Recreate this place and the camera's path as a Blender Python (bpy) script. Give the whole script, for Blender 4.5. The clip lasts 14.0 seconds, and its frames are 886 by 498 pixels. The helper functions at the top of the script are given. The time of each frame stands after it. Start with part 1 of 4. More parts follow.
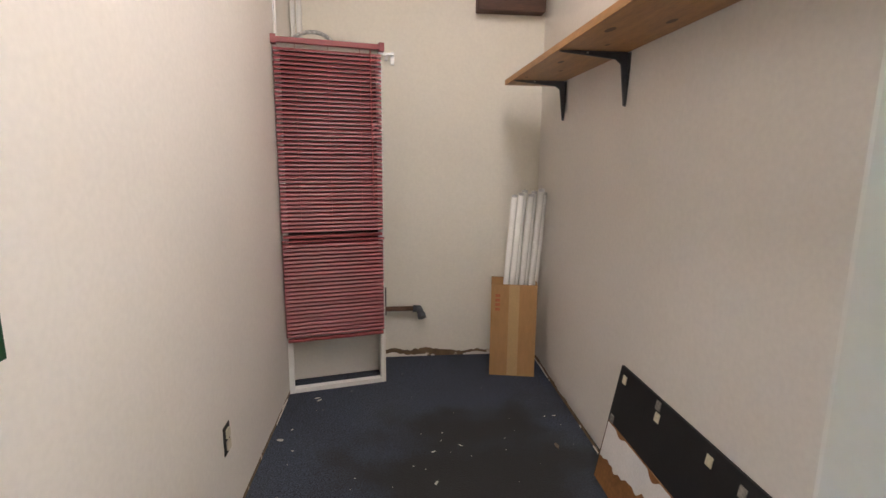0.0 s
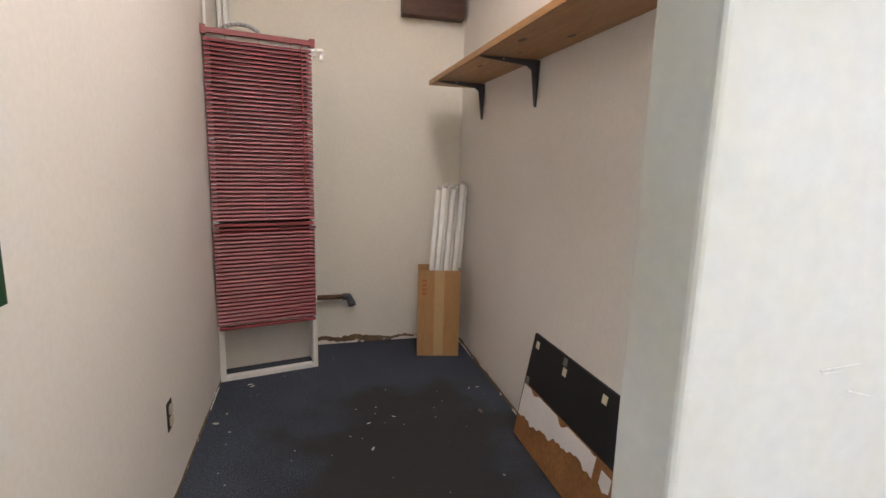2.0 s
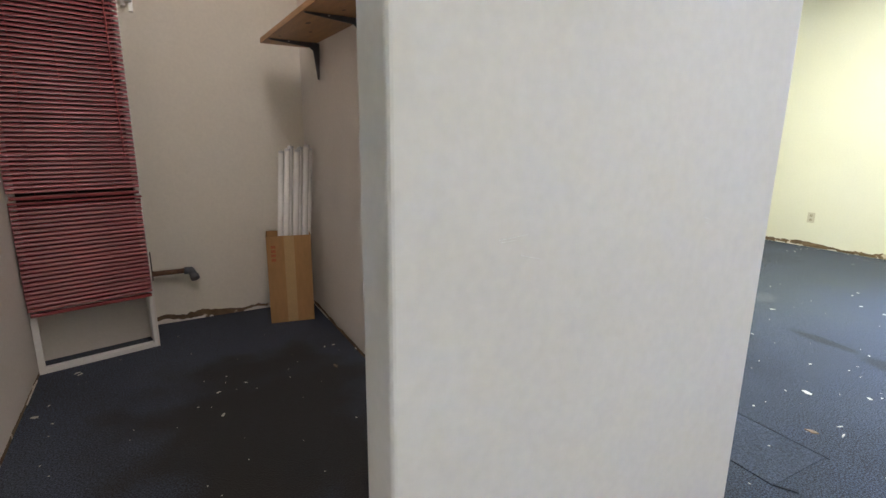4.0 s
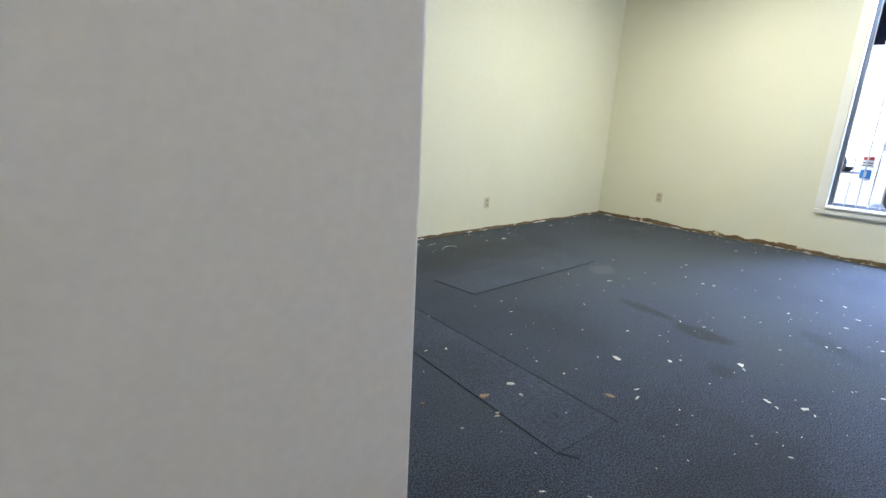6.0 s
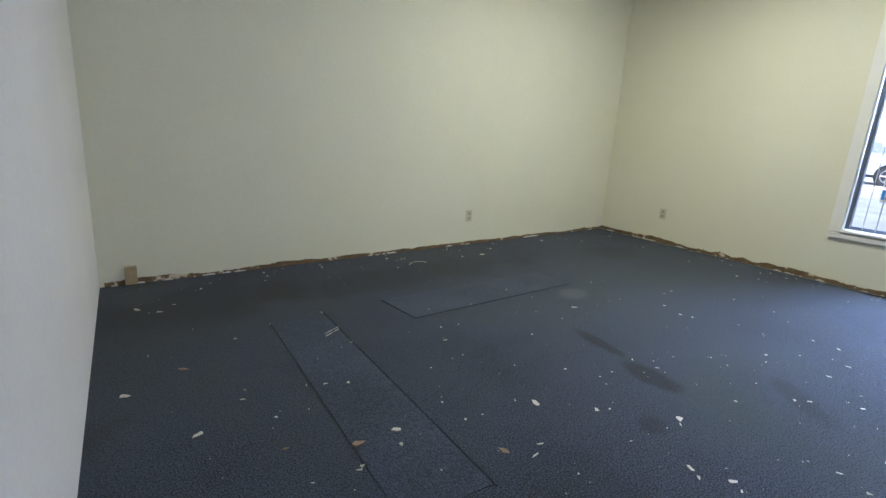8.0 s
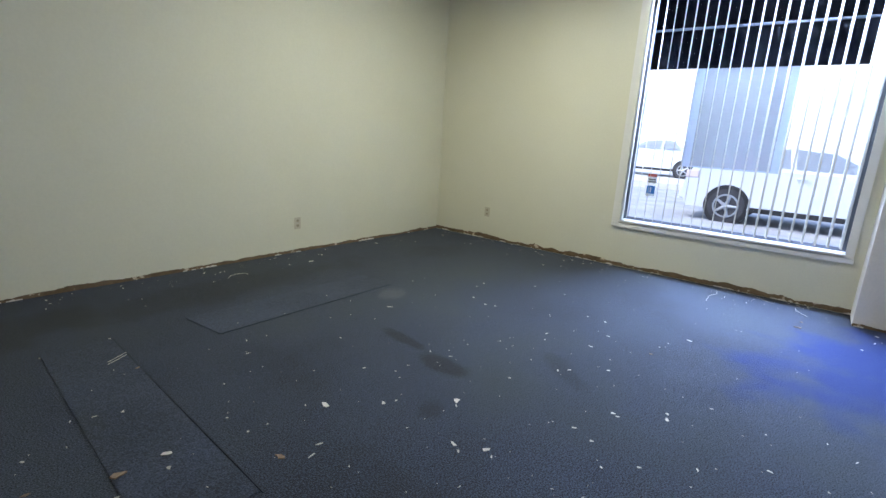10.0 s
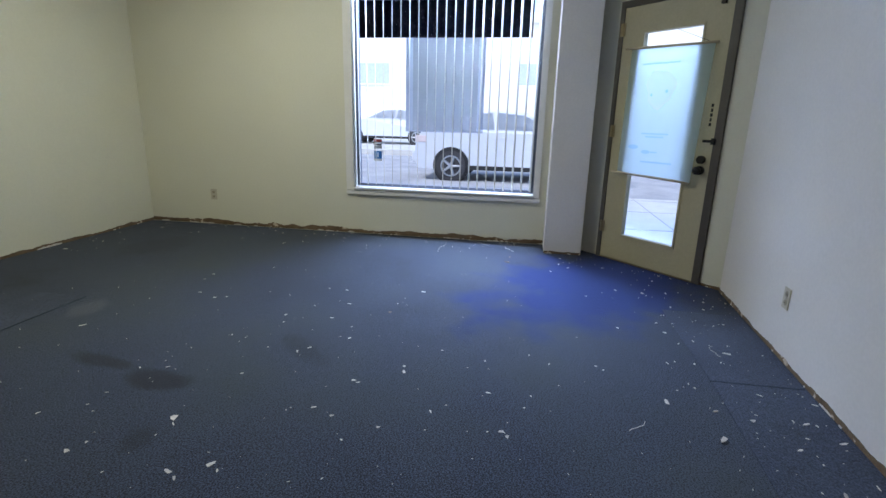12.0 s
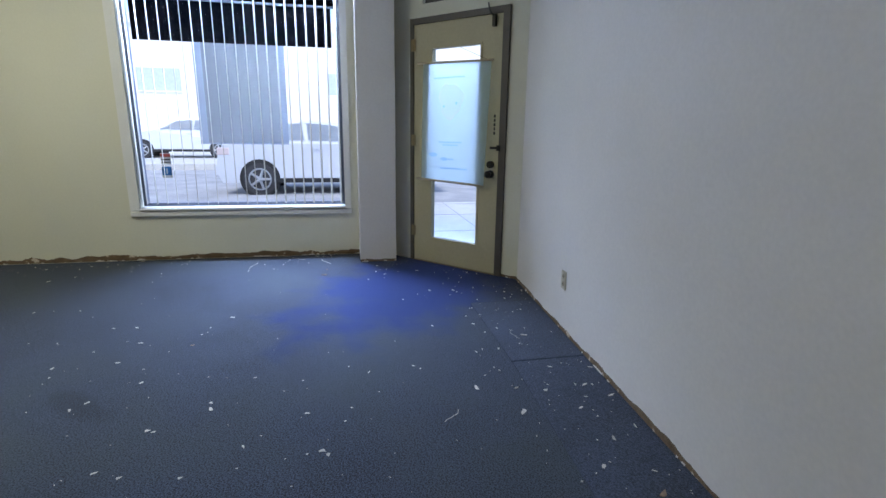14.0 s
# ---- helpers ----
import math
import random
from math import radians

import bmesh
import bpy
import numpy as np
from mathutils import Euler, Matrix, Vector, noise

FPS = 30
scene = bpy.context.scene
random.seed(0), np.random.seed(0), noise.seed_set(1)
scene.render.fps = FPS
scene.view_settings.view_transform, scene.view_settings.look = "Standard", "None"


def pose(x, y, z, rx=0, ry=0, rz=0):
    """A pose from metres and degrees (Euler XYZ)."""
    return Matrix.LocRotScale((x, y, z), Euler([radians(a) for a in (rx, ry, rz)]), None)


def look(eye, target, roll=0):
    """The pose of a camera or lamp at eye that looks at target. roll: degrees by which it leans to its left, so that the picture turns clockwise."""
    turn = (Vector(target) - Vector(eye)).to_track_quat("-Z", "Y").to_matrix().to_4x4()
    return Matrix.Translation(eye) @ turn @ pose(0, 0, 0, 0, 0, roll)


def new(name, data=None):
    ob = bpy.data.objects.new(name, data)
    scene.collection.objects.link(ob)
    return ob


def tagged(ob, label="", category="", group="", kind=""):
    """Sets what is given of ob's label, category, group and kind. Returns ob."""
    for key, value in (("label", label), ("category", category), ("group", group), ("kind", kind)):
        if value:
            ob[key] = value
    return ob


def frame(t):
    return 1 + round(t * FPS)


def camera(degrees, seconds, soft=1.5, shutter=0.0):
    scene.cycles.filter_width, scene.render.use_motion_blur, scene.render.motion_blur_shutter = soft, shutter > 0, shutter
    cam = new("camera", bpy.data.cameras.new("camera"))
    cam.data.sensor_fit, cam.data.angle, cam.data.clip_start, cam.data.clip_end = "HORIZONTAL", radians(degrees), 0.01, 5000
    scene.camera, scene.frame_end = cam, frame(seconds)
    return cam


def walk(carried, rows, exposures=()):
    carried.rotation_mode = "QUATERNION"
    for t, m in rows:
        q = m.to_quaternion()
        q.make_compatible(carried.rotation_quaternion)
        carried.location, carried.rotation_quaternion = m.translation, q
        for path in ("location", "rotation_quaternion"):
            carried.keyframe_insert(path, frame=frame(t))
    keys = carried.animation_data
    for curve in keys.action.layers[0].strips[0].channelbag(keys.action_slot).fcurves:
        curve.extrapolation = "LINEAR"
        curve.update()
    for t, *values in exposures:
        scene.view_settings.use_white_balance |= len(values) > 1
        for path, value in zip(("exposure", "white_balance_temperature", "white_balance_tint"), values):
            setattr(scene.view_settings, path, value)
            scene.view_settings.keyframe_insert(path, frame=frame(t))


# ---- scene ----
cam = camera(84.2, 14.0)
PATH = [
    (0, (4.167, -0.207, 1.289), (4.375, 1.751, 0.936), 0.5),
    (0.5, (4.137, -0.243, 1.291), (4.403, 1.703, 0.926), 0.6),
    (1, (4.084, -0.320, 1.28), (4.429, 1.617, 0.92), 0.7),
    (1.5, (4.072, -0.372, 1.269), (4.501, 1.547, 0.907), 0.9),
    (2, (4.08, -0.399, 1.242), (4.611, 1.499, 0.901), 1.5),
    (2.2, (4.088, -0.406, 1.258), (4.655, 1.481, 0.909), 1.6),
    (4.5, (4.239, -0.641, 1.165), (5.337, 0.971, 0.722), 0.5),
    (5, (4.347, -0.716, 1.15), (5.515, 0.85, 0.72), 0.8),
    (5.5, (4.462, -0.71, 1.148), (5.707, 0.783, 0.677), 2.1),
    (6, (4.635, -0.666, 1.089), (5.935, 0.77, 0.59), 3.1),
    (6.5, (4.825, -0.696, 1.096), (6.11, 0.753, 0.597), 3.0),
    (7, (4.99, -0.726, 1.128), (6.189, 0.798, 0.639), 3.7),
    (7.2, (5.039, -0.741, 1.144), (6.201, 0.808, 0.647), 4.0),
    (9.5, (5.499, -1.189, 1.212), (6.888, 0.177, 0.76), 2.6),
    (10, (5.484, -1.237, 1.251), (7.029, -0.052, 0.794), 3.6),
    (10.5, (5.511, -1.302, 1.255), (7.177, -0.298, 0.789), 3.2),
    (11, (5.573, -1.337, 1.242), (7.35, -0.552, 0.767), 2.8),
    (11.5, (5.65, -1.334, 1.213), (7.513, -0.796, 0.723), 2.3),
    (12, (5.702, -1.378, 1.205), (7.608, -1.059, 0.693), 1.4),
    (12.5, (5.756, -1.413, 1.181), (7.685, -1.291, 0.667), 0.9),
    (13, (5.746, -1.459, 1.175), (7.679, -1.517, 0.667), 0.7),
    (13.5, (5.676, -1.459, 1.233), (7.599, -1.682, 0.731), 0.6),
    (14, (5.701, -1.472, 1.213), (7.61, -1.847, 0.75), 0.8),
]
walk(cam, [(t, look(eye, target, roll)) for t, eye, target, roll in PATH],
     [(0, 4.5), (1.5, 4.5), (2.2, 4.3), (4.3, 3.65), (5, 3.42), (6, 3.05), (7, 2.65), (9.5, 2.4), (10.5, 2.15), (11.2, 1.82), (12.5, 1.85), (14, 1.82)])

# world and lights
world = bpy.data.worlds.new("world")
scene.world = world
world.use_nodes = True
wn = world.node_tree.nodes
sky = wn.new("ShaderNodeTexSky")
sky.sky_type, sky.sun_disc = "NISHITA", False
sky.sun_elevation, sky.sun_rotation = radians(48), radians(-60)
sky.air_density, sky.dust_density = 1.0, 1.5
wn["Background"].inputs["Strength"].default_value = 0.13
world.node_tree.links.new(sky.outputs["Color"], wn["Background"].inputs["Color"])


def lamp(name, kind, m, energy, color, **kw):
    data = bpy.data.lights.new(name, kind)
    data.energy, data.color = energy, color
    for k, v in kw.items():
        if k == "size":
            data.size = v
        elif k == "size_y":
            data.shape, data.size_y = "RECTANGLE", v
        elif k == "angle":
            data.angle = v
    ob = new(name, data)
    ob.matrix_world = m
    return ob


lamp("sun", "SUN", look((0, 0, 30), (12, -14, 0)), 0.8, (1.0, 0.95, 0.88), angle=radians(14))
# daylight falling in through the head of the shop window's opening
lamp("window_daylight", "AREA", look((11.02, -0.53, 2.97), (8.5, -0.9, 0.2)), 200, (0.50, 0.65, 1.0), size=1.8, size_y=0.25)
# daylight falling in through the glass of the entrance door
lamp("door_daylight", "AREA", look((10.338, -2.767, 2.60), (8.95, -1.30, 0.0)), 2.5, (0.50, 0.65, 1.0), size=0.5, size_y=0.25)
# fluorescent ceiling fixtures, above the view
lamp("closet_lamp", "AREA", look((4.48, 0.70, 2.92), (4.48, 0.70, 0)), 1.25, (1.0, 0.89, 0.88), size=0.45, size_y=1.2)
lamp("room_lamp", "AREA", look((8.7, 0.8, 2.92), (8.7, 0.8, 0)), 11.7, (0.98, 0.99, 0.80), size=1.2, size_y=0.5)
lamp("entry_lamp", "AREA", look((4.9, -1.6, 2.92), (4.9, -1.6, 0)), 1.3, (1.0, 0.975, 0.78), size=1.1, size_y=0.3)


# materials
def material(name, color, rough=0.6, metal=0.0, vary=0.12, scale=6.0, fine=120.0, bump=0.15, dist=0.002, second=None, cut=(0.5, 0.62), object_random=0.0, span_in=(0.7, 1.3), trans=0.0, sheen=0.0, stretch=(1, 1, 1), grain=1.0):
    m = bpy.data.materials.new(name)
    m.use_nodes = True
    nt = m.node_tree
    n, l = nt.nodes, nt.links
    b = n["Principled BSDF"]
    b.inputs["Roughness"].default_value, b.inputs["Metallic"].default_value = rough, metal
    b.inputs["Transmission Weight"].default_value = trans
    b.inputs["Sheen Weight"].default_value = sheen
    co = n.new("ShaderNodeTexCoord")
    mp = n.new("ShaderNodeMapping")
    mp.inputs["Scale"].default_value = stretch
    mp.inputs["Location"].default_value = (0.13, 0.21, 0.37)
    l.new(co.outputs["Object"], mp.inputs["Vector"])
    big, small = n.new("ShaderNodeTexNoise"), n.new("ShaderNodeTexNoise")
    big.inputs["Scale"].default_value, small.inputs["Scale"].default_value = scale, fine
    big.inputs["Detail"].default_value, small.inputs["Detail"].default_value = 5, 3
    for t in (big, small):
        l.new(mp.outputs["Vector"], t.inputs["Vector"])
    base = n.new("ShaderNodeRGB")
    base.outputs[0].default_value = (*color, 1)
    out = base.outputs[0]
    if second:
        ramp = n.new("ShaderNodeValToRGB")
        ramp.color_ramp.elements[0].position, ramp.color_ramp.elements[1].position = cut
        l.new(big.outputs["Fac"], ramp.inputs["Fac"])
        mix = n.new("ShaderNodeMixRGB")
        l.new(ramp.outputs["Color"], mix.inputs["Fac"])
        l.new(out, mix.inputs["Color1"])
        mix.inputs["Color2"].default_value = (*second, 1)
        out = mix.outputs["Color"]
    total = n.new("ShaderNodeMath")
    total.operation = "ADD"
    l.new(big.outputs["Fac"], total.inputs[0])
    lift = n.new("ShaderNodeMath")
    lift.operation = "MULTIPLY_ADD"
    l.new(small.outputs["Fac"], lift.inputs[0])
    lift.inputs[1].default_value, lift.inputs[2].default_value = grain, 0.5 - 0.5 * grain
    l.new(lift.outputs[0], total.inputs[1])
    span = n.new("ShaderNodeMapRange")
    span.inputs["From Min"].default_value, span.inputs["From Max"].default_value = span_in
    span.inputs["To Min"].default_value, span.inputs["To Max"].default_value = 1 - vary, 1 + vary
    l.new(total.outputs[0], span.inputs["Value"])
    hsv = n.new("ShaderNodeHueSaturation")
    l.new(out, hsv.inputs["Color"])
    value = span.outputs["Result"]
    if object_random:
        info = n.new("ShaderNodeObjectInfo")
        r2 = n.new("ShaderNodeMapRange")
        r2.inputs["To Min"].default_value, r2.inputs["To Max"].default_value = 1 - object_random, 1 + object_random
        l.new(info.outputs["Random"], r2.inputs["Value"])
        mul = n.new("ShaderNodeMath")
        mul.operation = "MULTIPLY"
        l.new(value, mul.inputs[0])
        l.new(r2.outputs["Result"], mul.inputs[1])
        value = mul.outputs[0]
    l.new(value, hsv.inputs["Value"])
    l.new(hsv.outputs["Color"], b.inputs["Base Color"])
    if bump:
        bp = n.new("ShaderNodeBump")
        bp.inputs["Strength"].default_value, bp.inputs["Distance"].default_value = bump, dist
        l.new(small.outputs["Fac"], bp.inputs["Height"])
        l.new(bp.outputs["Normal"], b.inputs["Normal"])
    return m


def glass_material(name, tint=(1, 1, 1), rough=0.0):
    m = bpy.data.materials.new(name)
    m.use_nodes = True
    b = m.node_tree.nodes["Principled BSDF"]
    b.inputs["Base Color"].default_value = (*tint, 1)
    b.inputs["Roughness"].default_value = rough
    b.inputs["Transmission Weight"].default_value = 1.0
    b.inputs["IOR"].default_value = 1.02
    return m


def cloth_material(name, color, through_color, share=0.6):
    m = bpy.data.materials.new(name)
    m.use_nodes = True
    n, l = m.node_tree.nodes, m.node_tree.links
    b = n["Principled BSDF"]
    b.inputs["Base Color"].default_value, b.inputs["Roughness"].default_value = (*color, 1), 0.8
    tr = n.new("ShaderNodeBsdfTranslucent")
    co, noi = n.new("ShaderNodeTexCoord"), n.new("ShaderNodeTexNoise")
    noi.inputs["Scale"].default_value = 4
    l.new(co.outputs["Object"], noi.inputs["Vector"])
    mixc = n.new("ShaderNodeMixRGB")
    mixc.inputs["Color1"].default_value = (*through_color, 1)
    mixc.inputs["Color2"].default_value = (*[min(1, c * 1.12) for c in through_color], 1)
    l.new(noi.outputs["Fac"], mixc.inputs["Fac"])
    l.new(mixc.outputs["Color"], tr.inputs["Color"])
    mix = n.new("ShaderNodeMixShader")
    mix.inputs["Fac"].default_value = share
    l.new(b.outputs[0], mix.inputs[1])
    l.new(tr.outputs[0], mix.inputs[2])
    l.new(mix.outputs[0], n["Material Output"].inputs["Surface"])
    return m


def glow_material(name, color, strength):
    m = bpy.data.materials.new(name)
    m.use_nodes = True
    b = m.node_tree.nodes["Principled BSDF"]
    b.inputs["Emission Color"].default_value, b.inputs["Emission Strength"].default_value = (*color, 1), strength
    return m


WALL = material("cream_wall_paint", (0.72, 0.70, 0.57), 0.62, vary=0.03, scale=1.6, fine=60, bump=0.03)
WALL_W = material("white_wall_paint", (0.77, 0.73, 0.68), 0.62, vary=0.04, scale=1.8, fine=60, bump=0.03)
WALL_C = material("closet_wall_paint", (0.76, 0.72, 0.63), 0.62, vary=0.04, scale=1.6, fine=60, bump=0.03)
CEIL = material("ceiling_paint", (0.75, 0.73, 0.68), 0.8, vary=0.04)
CARPET = material("blue_carpet", (0.038, 0.049, 0.076), 0.95, vary=0.80, scale=1.1, fine=170, grain=3.0, span_in=(0.60, 1.40), bump=0.9, dist=0.006, second=(0.029, 0.037, 0.046), cut=(0.44, 0.70), sheen=0.03)
PATCH = material("blue_carpet_patch", (0.042, 0.054, 0.083), 0.95, vary=0.50, scale=2.0, fine=170, grain=3.2, span_in=(0.60, 1.40), bump=0.9, dist=0.006, sheen=0.03)


def spots(m, rows):
    """Soft-edged stains and tint patches in a floor material: centre, radii, turn, tint, strength."""
    n, l = m.node_tree.nodes, m.node_tree.links
    b = n["Principled BSDF"]
    out = b.inputs["Base Color"].links[0].from_socket
    co = n.new("ShaderNodeTexCoord")
    wob = n.new("ShaderNodeTexNoise")
    wob.inputs["Scale"].default_value, wob.inputs["Detail"].default_value = 3.2, 2
    l.new(co.outputs["Object"], wob.inputs["Vector"])
    for cx, cy, rx, ry, turn, tint, strength in rows:
        mp = n.new("ShaderNodeMapping")
        mp.vector_type = "TEXTURE"
        mp.inputs["Location"].default_value = (cx, cy, 0)
        mp.inputs["Rotation"].default_value = (0, 0, radians(turn))
        mp.inputs["Scale"].default_value = (rx, ry, 1000)
        l.new(co.outputs["Object"], mp.inputs["Vector"])
        ln = n.new("ShaderNodeVectorMath")
        ln.operation = "LENGTH"
        l.new(mp.outputs["Vector"], ln.inputs[0])
        ad = n.new("ShaderNodeMath")
        ad.operation = "MULTIPLY_ADD"
        l.new(wob.outputs["Fac"], ad.inputs[0])
        ad.inputs[1].default_value = 1.6
        l.new(ln.outputs["Value"], ad.inputs[2])
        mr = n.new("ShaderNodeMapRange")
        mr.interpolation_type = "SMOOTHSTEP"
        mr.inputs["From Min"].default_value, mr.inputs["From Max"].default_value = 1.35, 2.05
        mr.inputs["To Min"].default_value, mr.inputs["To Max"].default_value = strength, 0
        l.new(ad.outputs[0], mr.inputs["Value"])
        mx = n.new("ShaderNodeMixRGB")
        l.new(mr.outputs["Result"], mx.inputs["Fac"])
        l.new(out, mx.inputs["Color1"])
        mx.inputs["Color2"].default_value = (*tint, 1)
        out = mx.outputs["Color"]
    l.new(out, b.inputs["Base Color"])


DK, BR, PL, DEEPBLUE = (0.011, 0.013, 0.018), (0.014, 0.0138, 0.0135), (0.15, 0.16, 0.18), (0.0025, 0.018, 0.105)
# the last two rows tint the carpet a deeper blue before the door
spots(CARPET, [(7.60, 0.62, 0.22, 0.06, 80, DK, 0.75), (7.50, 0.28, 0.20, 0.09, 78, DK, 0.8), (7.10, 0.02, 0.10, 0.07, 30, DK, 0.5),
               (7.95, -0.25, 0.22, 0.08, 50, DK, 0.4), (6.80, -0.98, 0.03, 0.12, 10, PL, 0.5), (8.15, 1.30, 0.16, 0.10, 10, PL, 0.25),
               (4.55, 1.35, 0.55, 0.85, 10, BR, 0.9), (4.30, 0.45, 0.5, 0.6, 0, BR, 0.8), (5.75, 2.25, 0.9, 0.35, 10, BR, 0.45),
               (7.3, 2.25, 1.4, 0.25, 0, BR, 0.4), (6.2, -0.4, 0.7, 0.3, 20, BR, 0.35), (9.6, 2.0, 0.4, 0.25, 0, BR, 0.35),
               (9.50, -2.00, 1.22, 0.68, -40, DEEPBLUE, 1.0), (9.80, -2.08, 0.62, 0.45, -45, DEEPBLUE, 0.9)])
GLUE = material("torn_baseboard_glue", (0.16, 0.105, 0.058), 0.85, vary=0.4, scale=14, fine=160, bump=0.8, dist=0.004, second=(0.50, 0.42, 0.33), cut=(0.62, 0.66))
PAINT_EDGE = material("torn_paint_edge", (0.72, 0.67, 0.60), 0.7, vary=0.15, scale=12, bump=0.4)
CHIP = material("paint_chip", (0.58, 0.55, 0.48), 0.7, vary=0.2, scale=30, object_random=0.3)
CHIP_B = material("wood_chip", (0.24, 0.165, 0.11), 0.8, vary=0.3, scale=30, object_random=0.3)
WHITE = material("white_gloss_paint", (0.78, 0.77, 0.74), 0.35, vary=0.04, scale=5, bump=0.05)
RED = material("red_blind_slat", (0.20, 0.035, 0.043), 0.38, vary=0.08, scale=9, fine=60, bump=0.03, object_random=0.10)
RED_D = material("red_blind_rail", (0.24, 0.045, 0.05), 0.4, vary=0.08, bump=0.03)
GREEN = material("green_chalkboard", (0.006, 0.055, 0.020), 0.45, vary=0.15, scale=3, fine=60, bump=0.05)
PINE = material("varnished_pine", (0.40, 0.20, 0.070), 0.42, vary=0.22, scale=3.5, fine=22, bump=0.08, stretch=(9, 1, 9))
KNOT = material("pine_knot", (0.11, 0.045, 0.016), 0.45, vary=0.3, scale=40)
BEAM = material("dark_beam", (0.075, 0.032, 0.018), 0.6, vary=0.3, scale=4, fine=24, bump=0.3, stretch=(1, 9, 9))
STEEL = material("grey_steel", (0.10, 0.105, 0.12), 0.45, metal=0.6, vary=0.12, scale=14, bump=0.05)
CHROME = material("bright_steel", (0.55, 0.55, 0.55), 0.3, metal=0.9, vary=0.1)
RUST = material("rusty_pipe", (0.14, 0.075, 0.045), 0.65, metal=0.4, vary=0.4, scale=24, bump=0.4)
CARD = material("brown_cardboard", (0.42, 0.235, 0.095), 0.8, vary=0.10, scale=5, fine=60, bump=0.1, stretch=(1, 1, 0.25))
TAPE = material("packing_tape", (0.50, 0.33, 0.16), 0.35, vary=0.12, scale=9, bump=0.1)
TUBE = material("white_tube", (0.80, 0.79, 0.75), 0.22, vary=0.05, scale=5, bump=0.02, object_random=0.06)
BLACK = material("black_board", (0.010, 0.010, 0.011), 0.6, vary=0.2, scale=6, bump=0.1)
RAW = material("brown_hardboard", (0.25, 0.11, 0.035), 0.75, vary=0.25, scale=7, fine=60, bump=0.3)
PAPERW = material("torn_white_paper", (0.68, 0.66, 0.65), 0.7, vary=0.08, scale=5, bump=0.1)
VELCRO = material("adhesive_square", (0.62, 0.57, 0.42), 0.6, vary=0.15, scale=30)
VELCRO_D = material("grey_adhesive_square", (0.20, 0.19, 0.17), 0.8, vary=0.3, scale=60)
PLATE = material("almond_plastic", (0.54, 0.49, 0.37), 0.4, vary=0.04, bump=0.0)
PLATE_D = material("shaded_almond_plastic", (0.40, 0.35, 0.25), 0.45, vary=0.05, bump=0.0)
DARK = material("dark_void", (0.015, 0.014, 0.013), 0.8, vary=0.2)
ALU = material("window_metal", (0.12, 0.13, 0.16), 0.4, metal=0.5, vary=0.08)
DOOR = material("beige_door_paint", (0.50, 0.45, 0.29), 0.5, vary=0.06, scale=3, fine=60, bump=0.08)
FRAME = material("dark_brown_frame_paint", (0.085, 0.075, 0.062), 0.5, vary=0.12, scale=5, bump=0.08)
BRASS = material("worn_brass", (0.30, 0.24, 0.14), 0.4, metal=0.8, vary=0.2, scale=20)
BLACKM = material("black_metal", (0.012, 0.012, 0.013), 0.4, metal=0.3, vary=0.1)
DOWEL = material("pale_dowel", (0.62, 0.52, 0.36), 0.5, vary=0.12, scale=8)
SCROLL = cloth_material("pale_blue_scroll_cloth", (0.70, 0.80, 0.88), (0.78, 0.92, 1.0), 0.94)
PRINT = cloth_material("pale_scroll_print", (0.86, 0.88, 0.86), (0.95, 0.97, 0.98), 0.94)
INK = cloth_material("faint_scroll_ink", (0.62, 0.75, 0.84), (0.60, 0.82, 0.98), 0.92)
BANNER = cloth_material("grey_banner_cloth", (0.17, 0.165, 0.17), (0.17, 0.165, 0.175), 0.2)
HEM = cloth_material("pale_banner_hem", (0.26, 0.27, 0.30), (0.26, 0.27, 0.30), 0.4)
SLAT = cloth_material("vinyl_slat", (0.42, 0.40, 0.35), (0.42, 0.42, 0.43), 0.2)
GLASS = glass_material("clear_glass", (0.80, 0.87, 1.0))
CAR = material("white_car_paint", (0.56, 0.58, 0.63), 0.25, vary=0.02, bump=0)
# car and building glass paled: the street's glare is put into the colour
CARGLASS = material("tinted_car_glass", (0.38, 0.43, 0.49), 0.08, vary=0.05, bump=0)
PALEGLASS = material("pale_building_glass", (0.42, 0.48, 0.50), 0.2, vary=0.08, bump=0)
TYRE = material("tyre_rubber", (0.04, 0.04, 0.045), 0.85, vary=0.2)
RIM = material("alloy_rim", (0.45, 0.46, 0.48), 0.3, metal=0.8, vary=0.08)
# tail lens red washed out by colour, standing in for the same glare
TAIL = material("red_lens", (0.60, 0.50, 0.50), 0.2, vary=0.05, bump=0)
CONCRETE = material("pavement_concrete", (0.46, 0.45, 0.43), 0.85, vary=0.12, scale=3, fine=90, bump=0.3)
ASPHALT = material("asphalt", (0.30, 0.30, 0.31), 0.9, vary=0.25, scale=2, fine=120, bump=0.4)
STUCCO = material("pale_stucco", (0.72, 0.71, 0.68), 0.85, vary=0.06, scale=1.0, fine=30, bump=0.2)
AWN = material("black_awning_cloth", (0.003, 0.003, 0.004), 0.85, vary=0.2, scale=4)
AWN.node_tree.nodes["Principled BSDF"].inputs["Specular IOR Level"].default_value = 0.0
STK_R = material("red_sticker", (0.45, 0.08, 0.06), 0.5, vary=0.05)
STK_B = material("blue_sticker", (0.04, 0.20, 0.50), 0.5, vary=0.05)
STK_W = material("white_sticker", (0.75, 0.75, 0.75), 0.5, vary=0.03)
TUBEGLOW = glow_material("lit_diffuser", (1.0, 0.95, 0.88), 0.4)


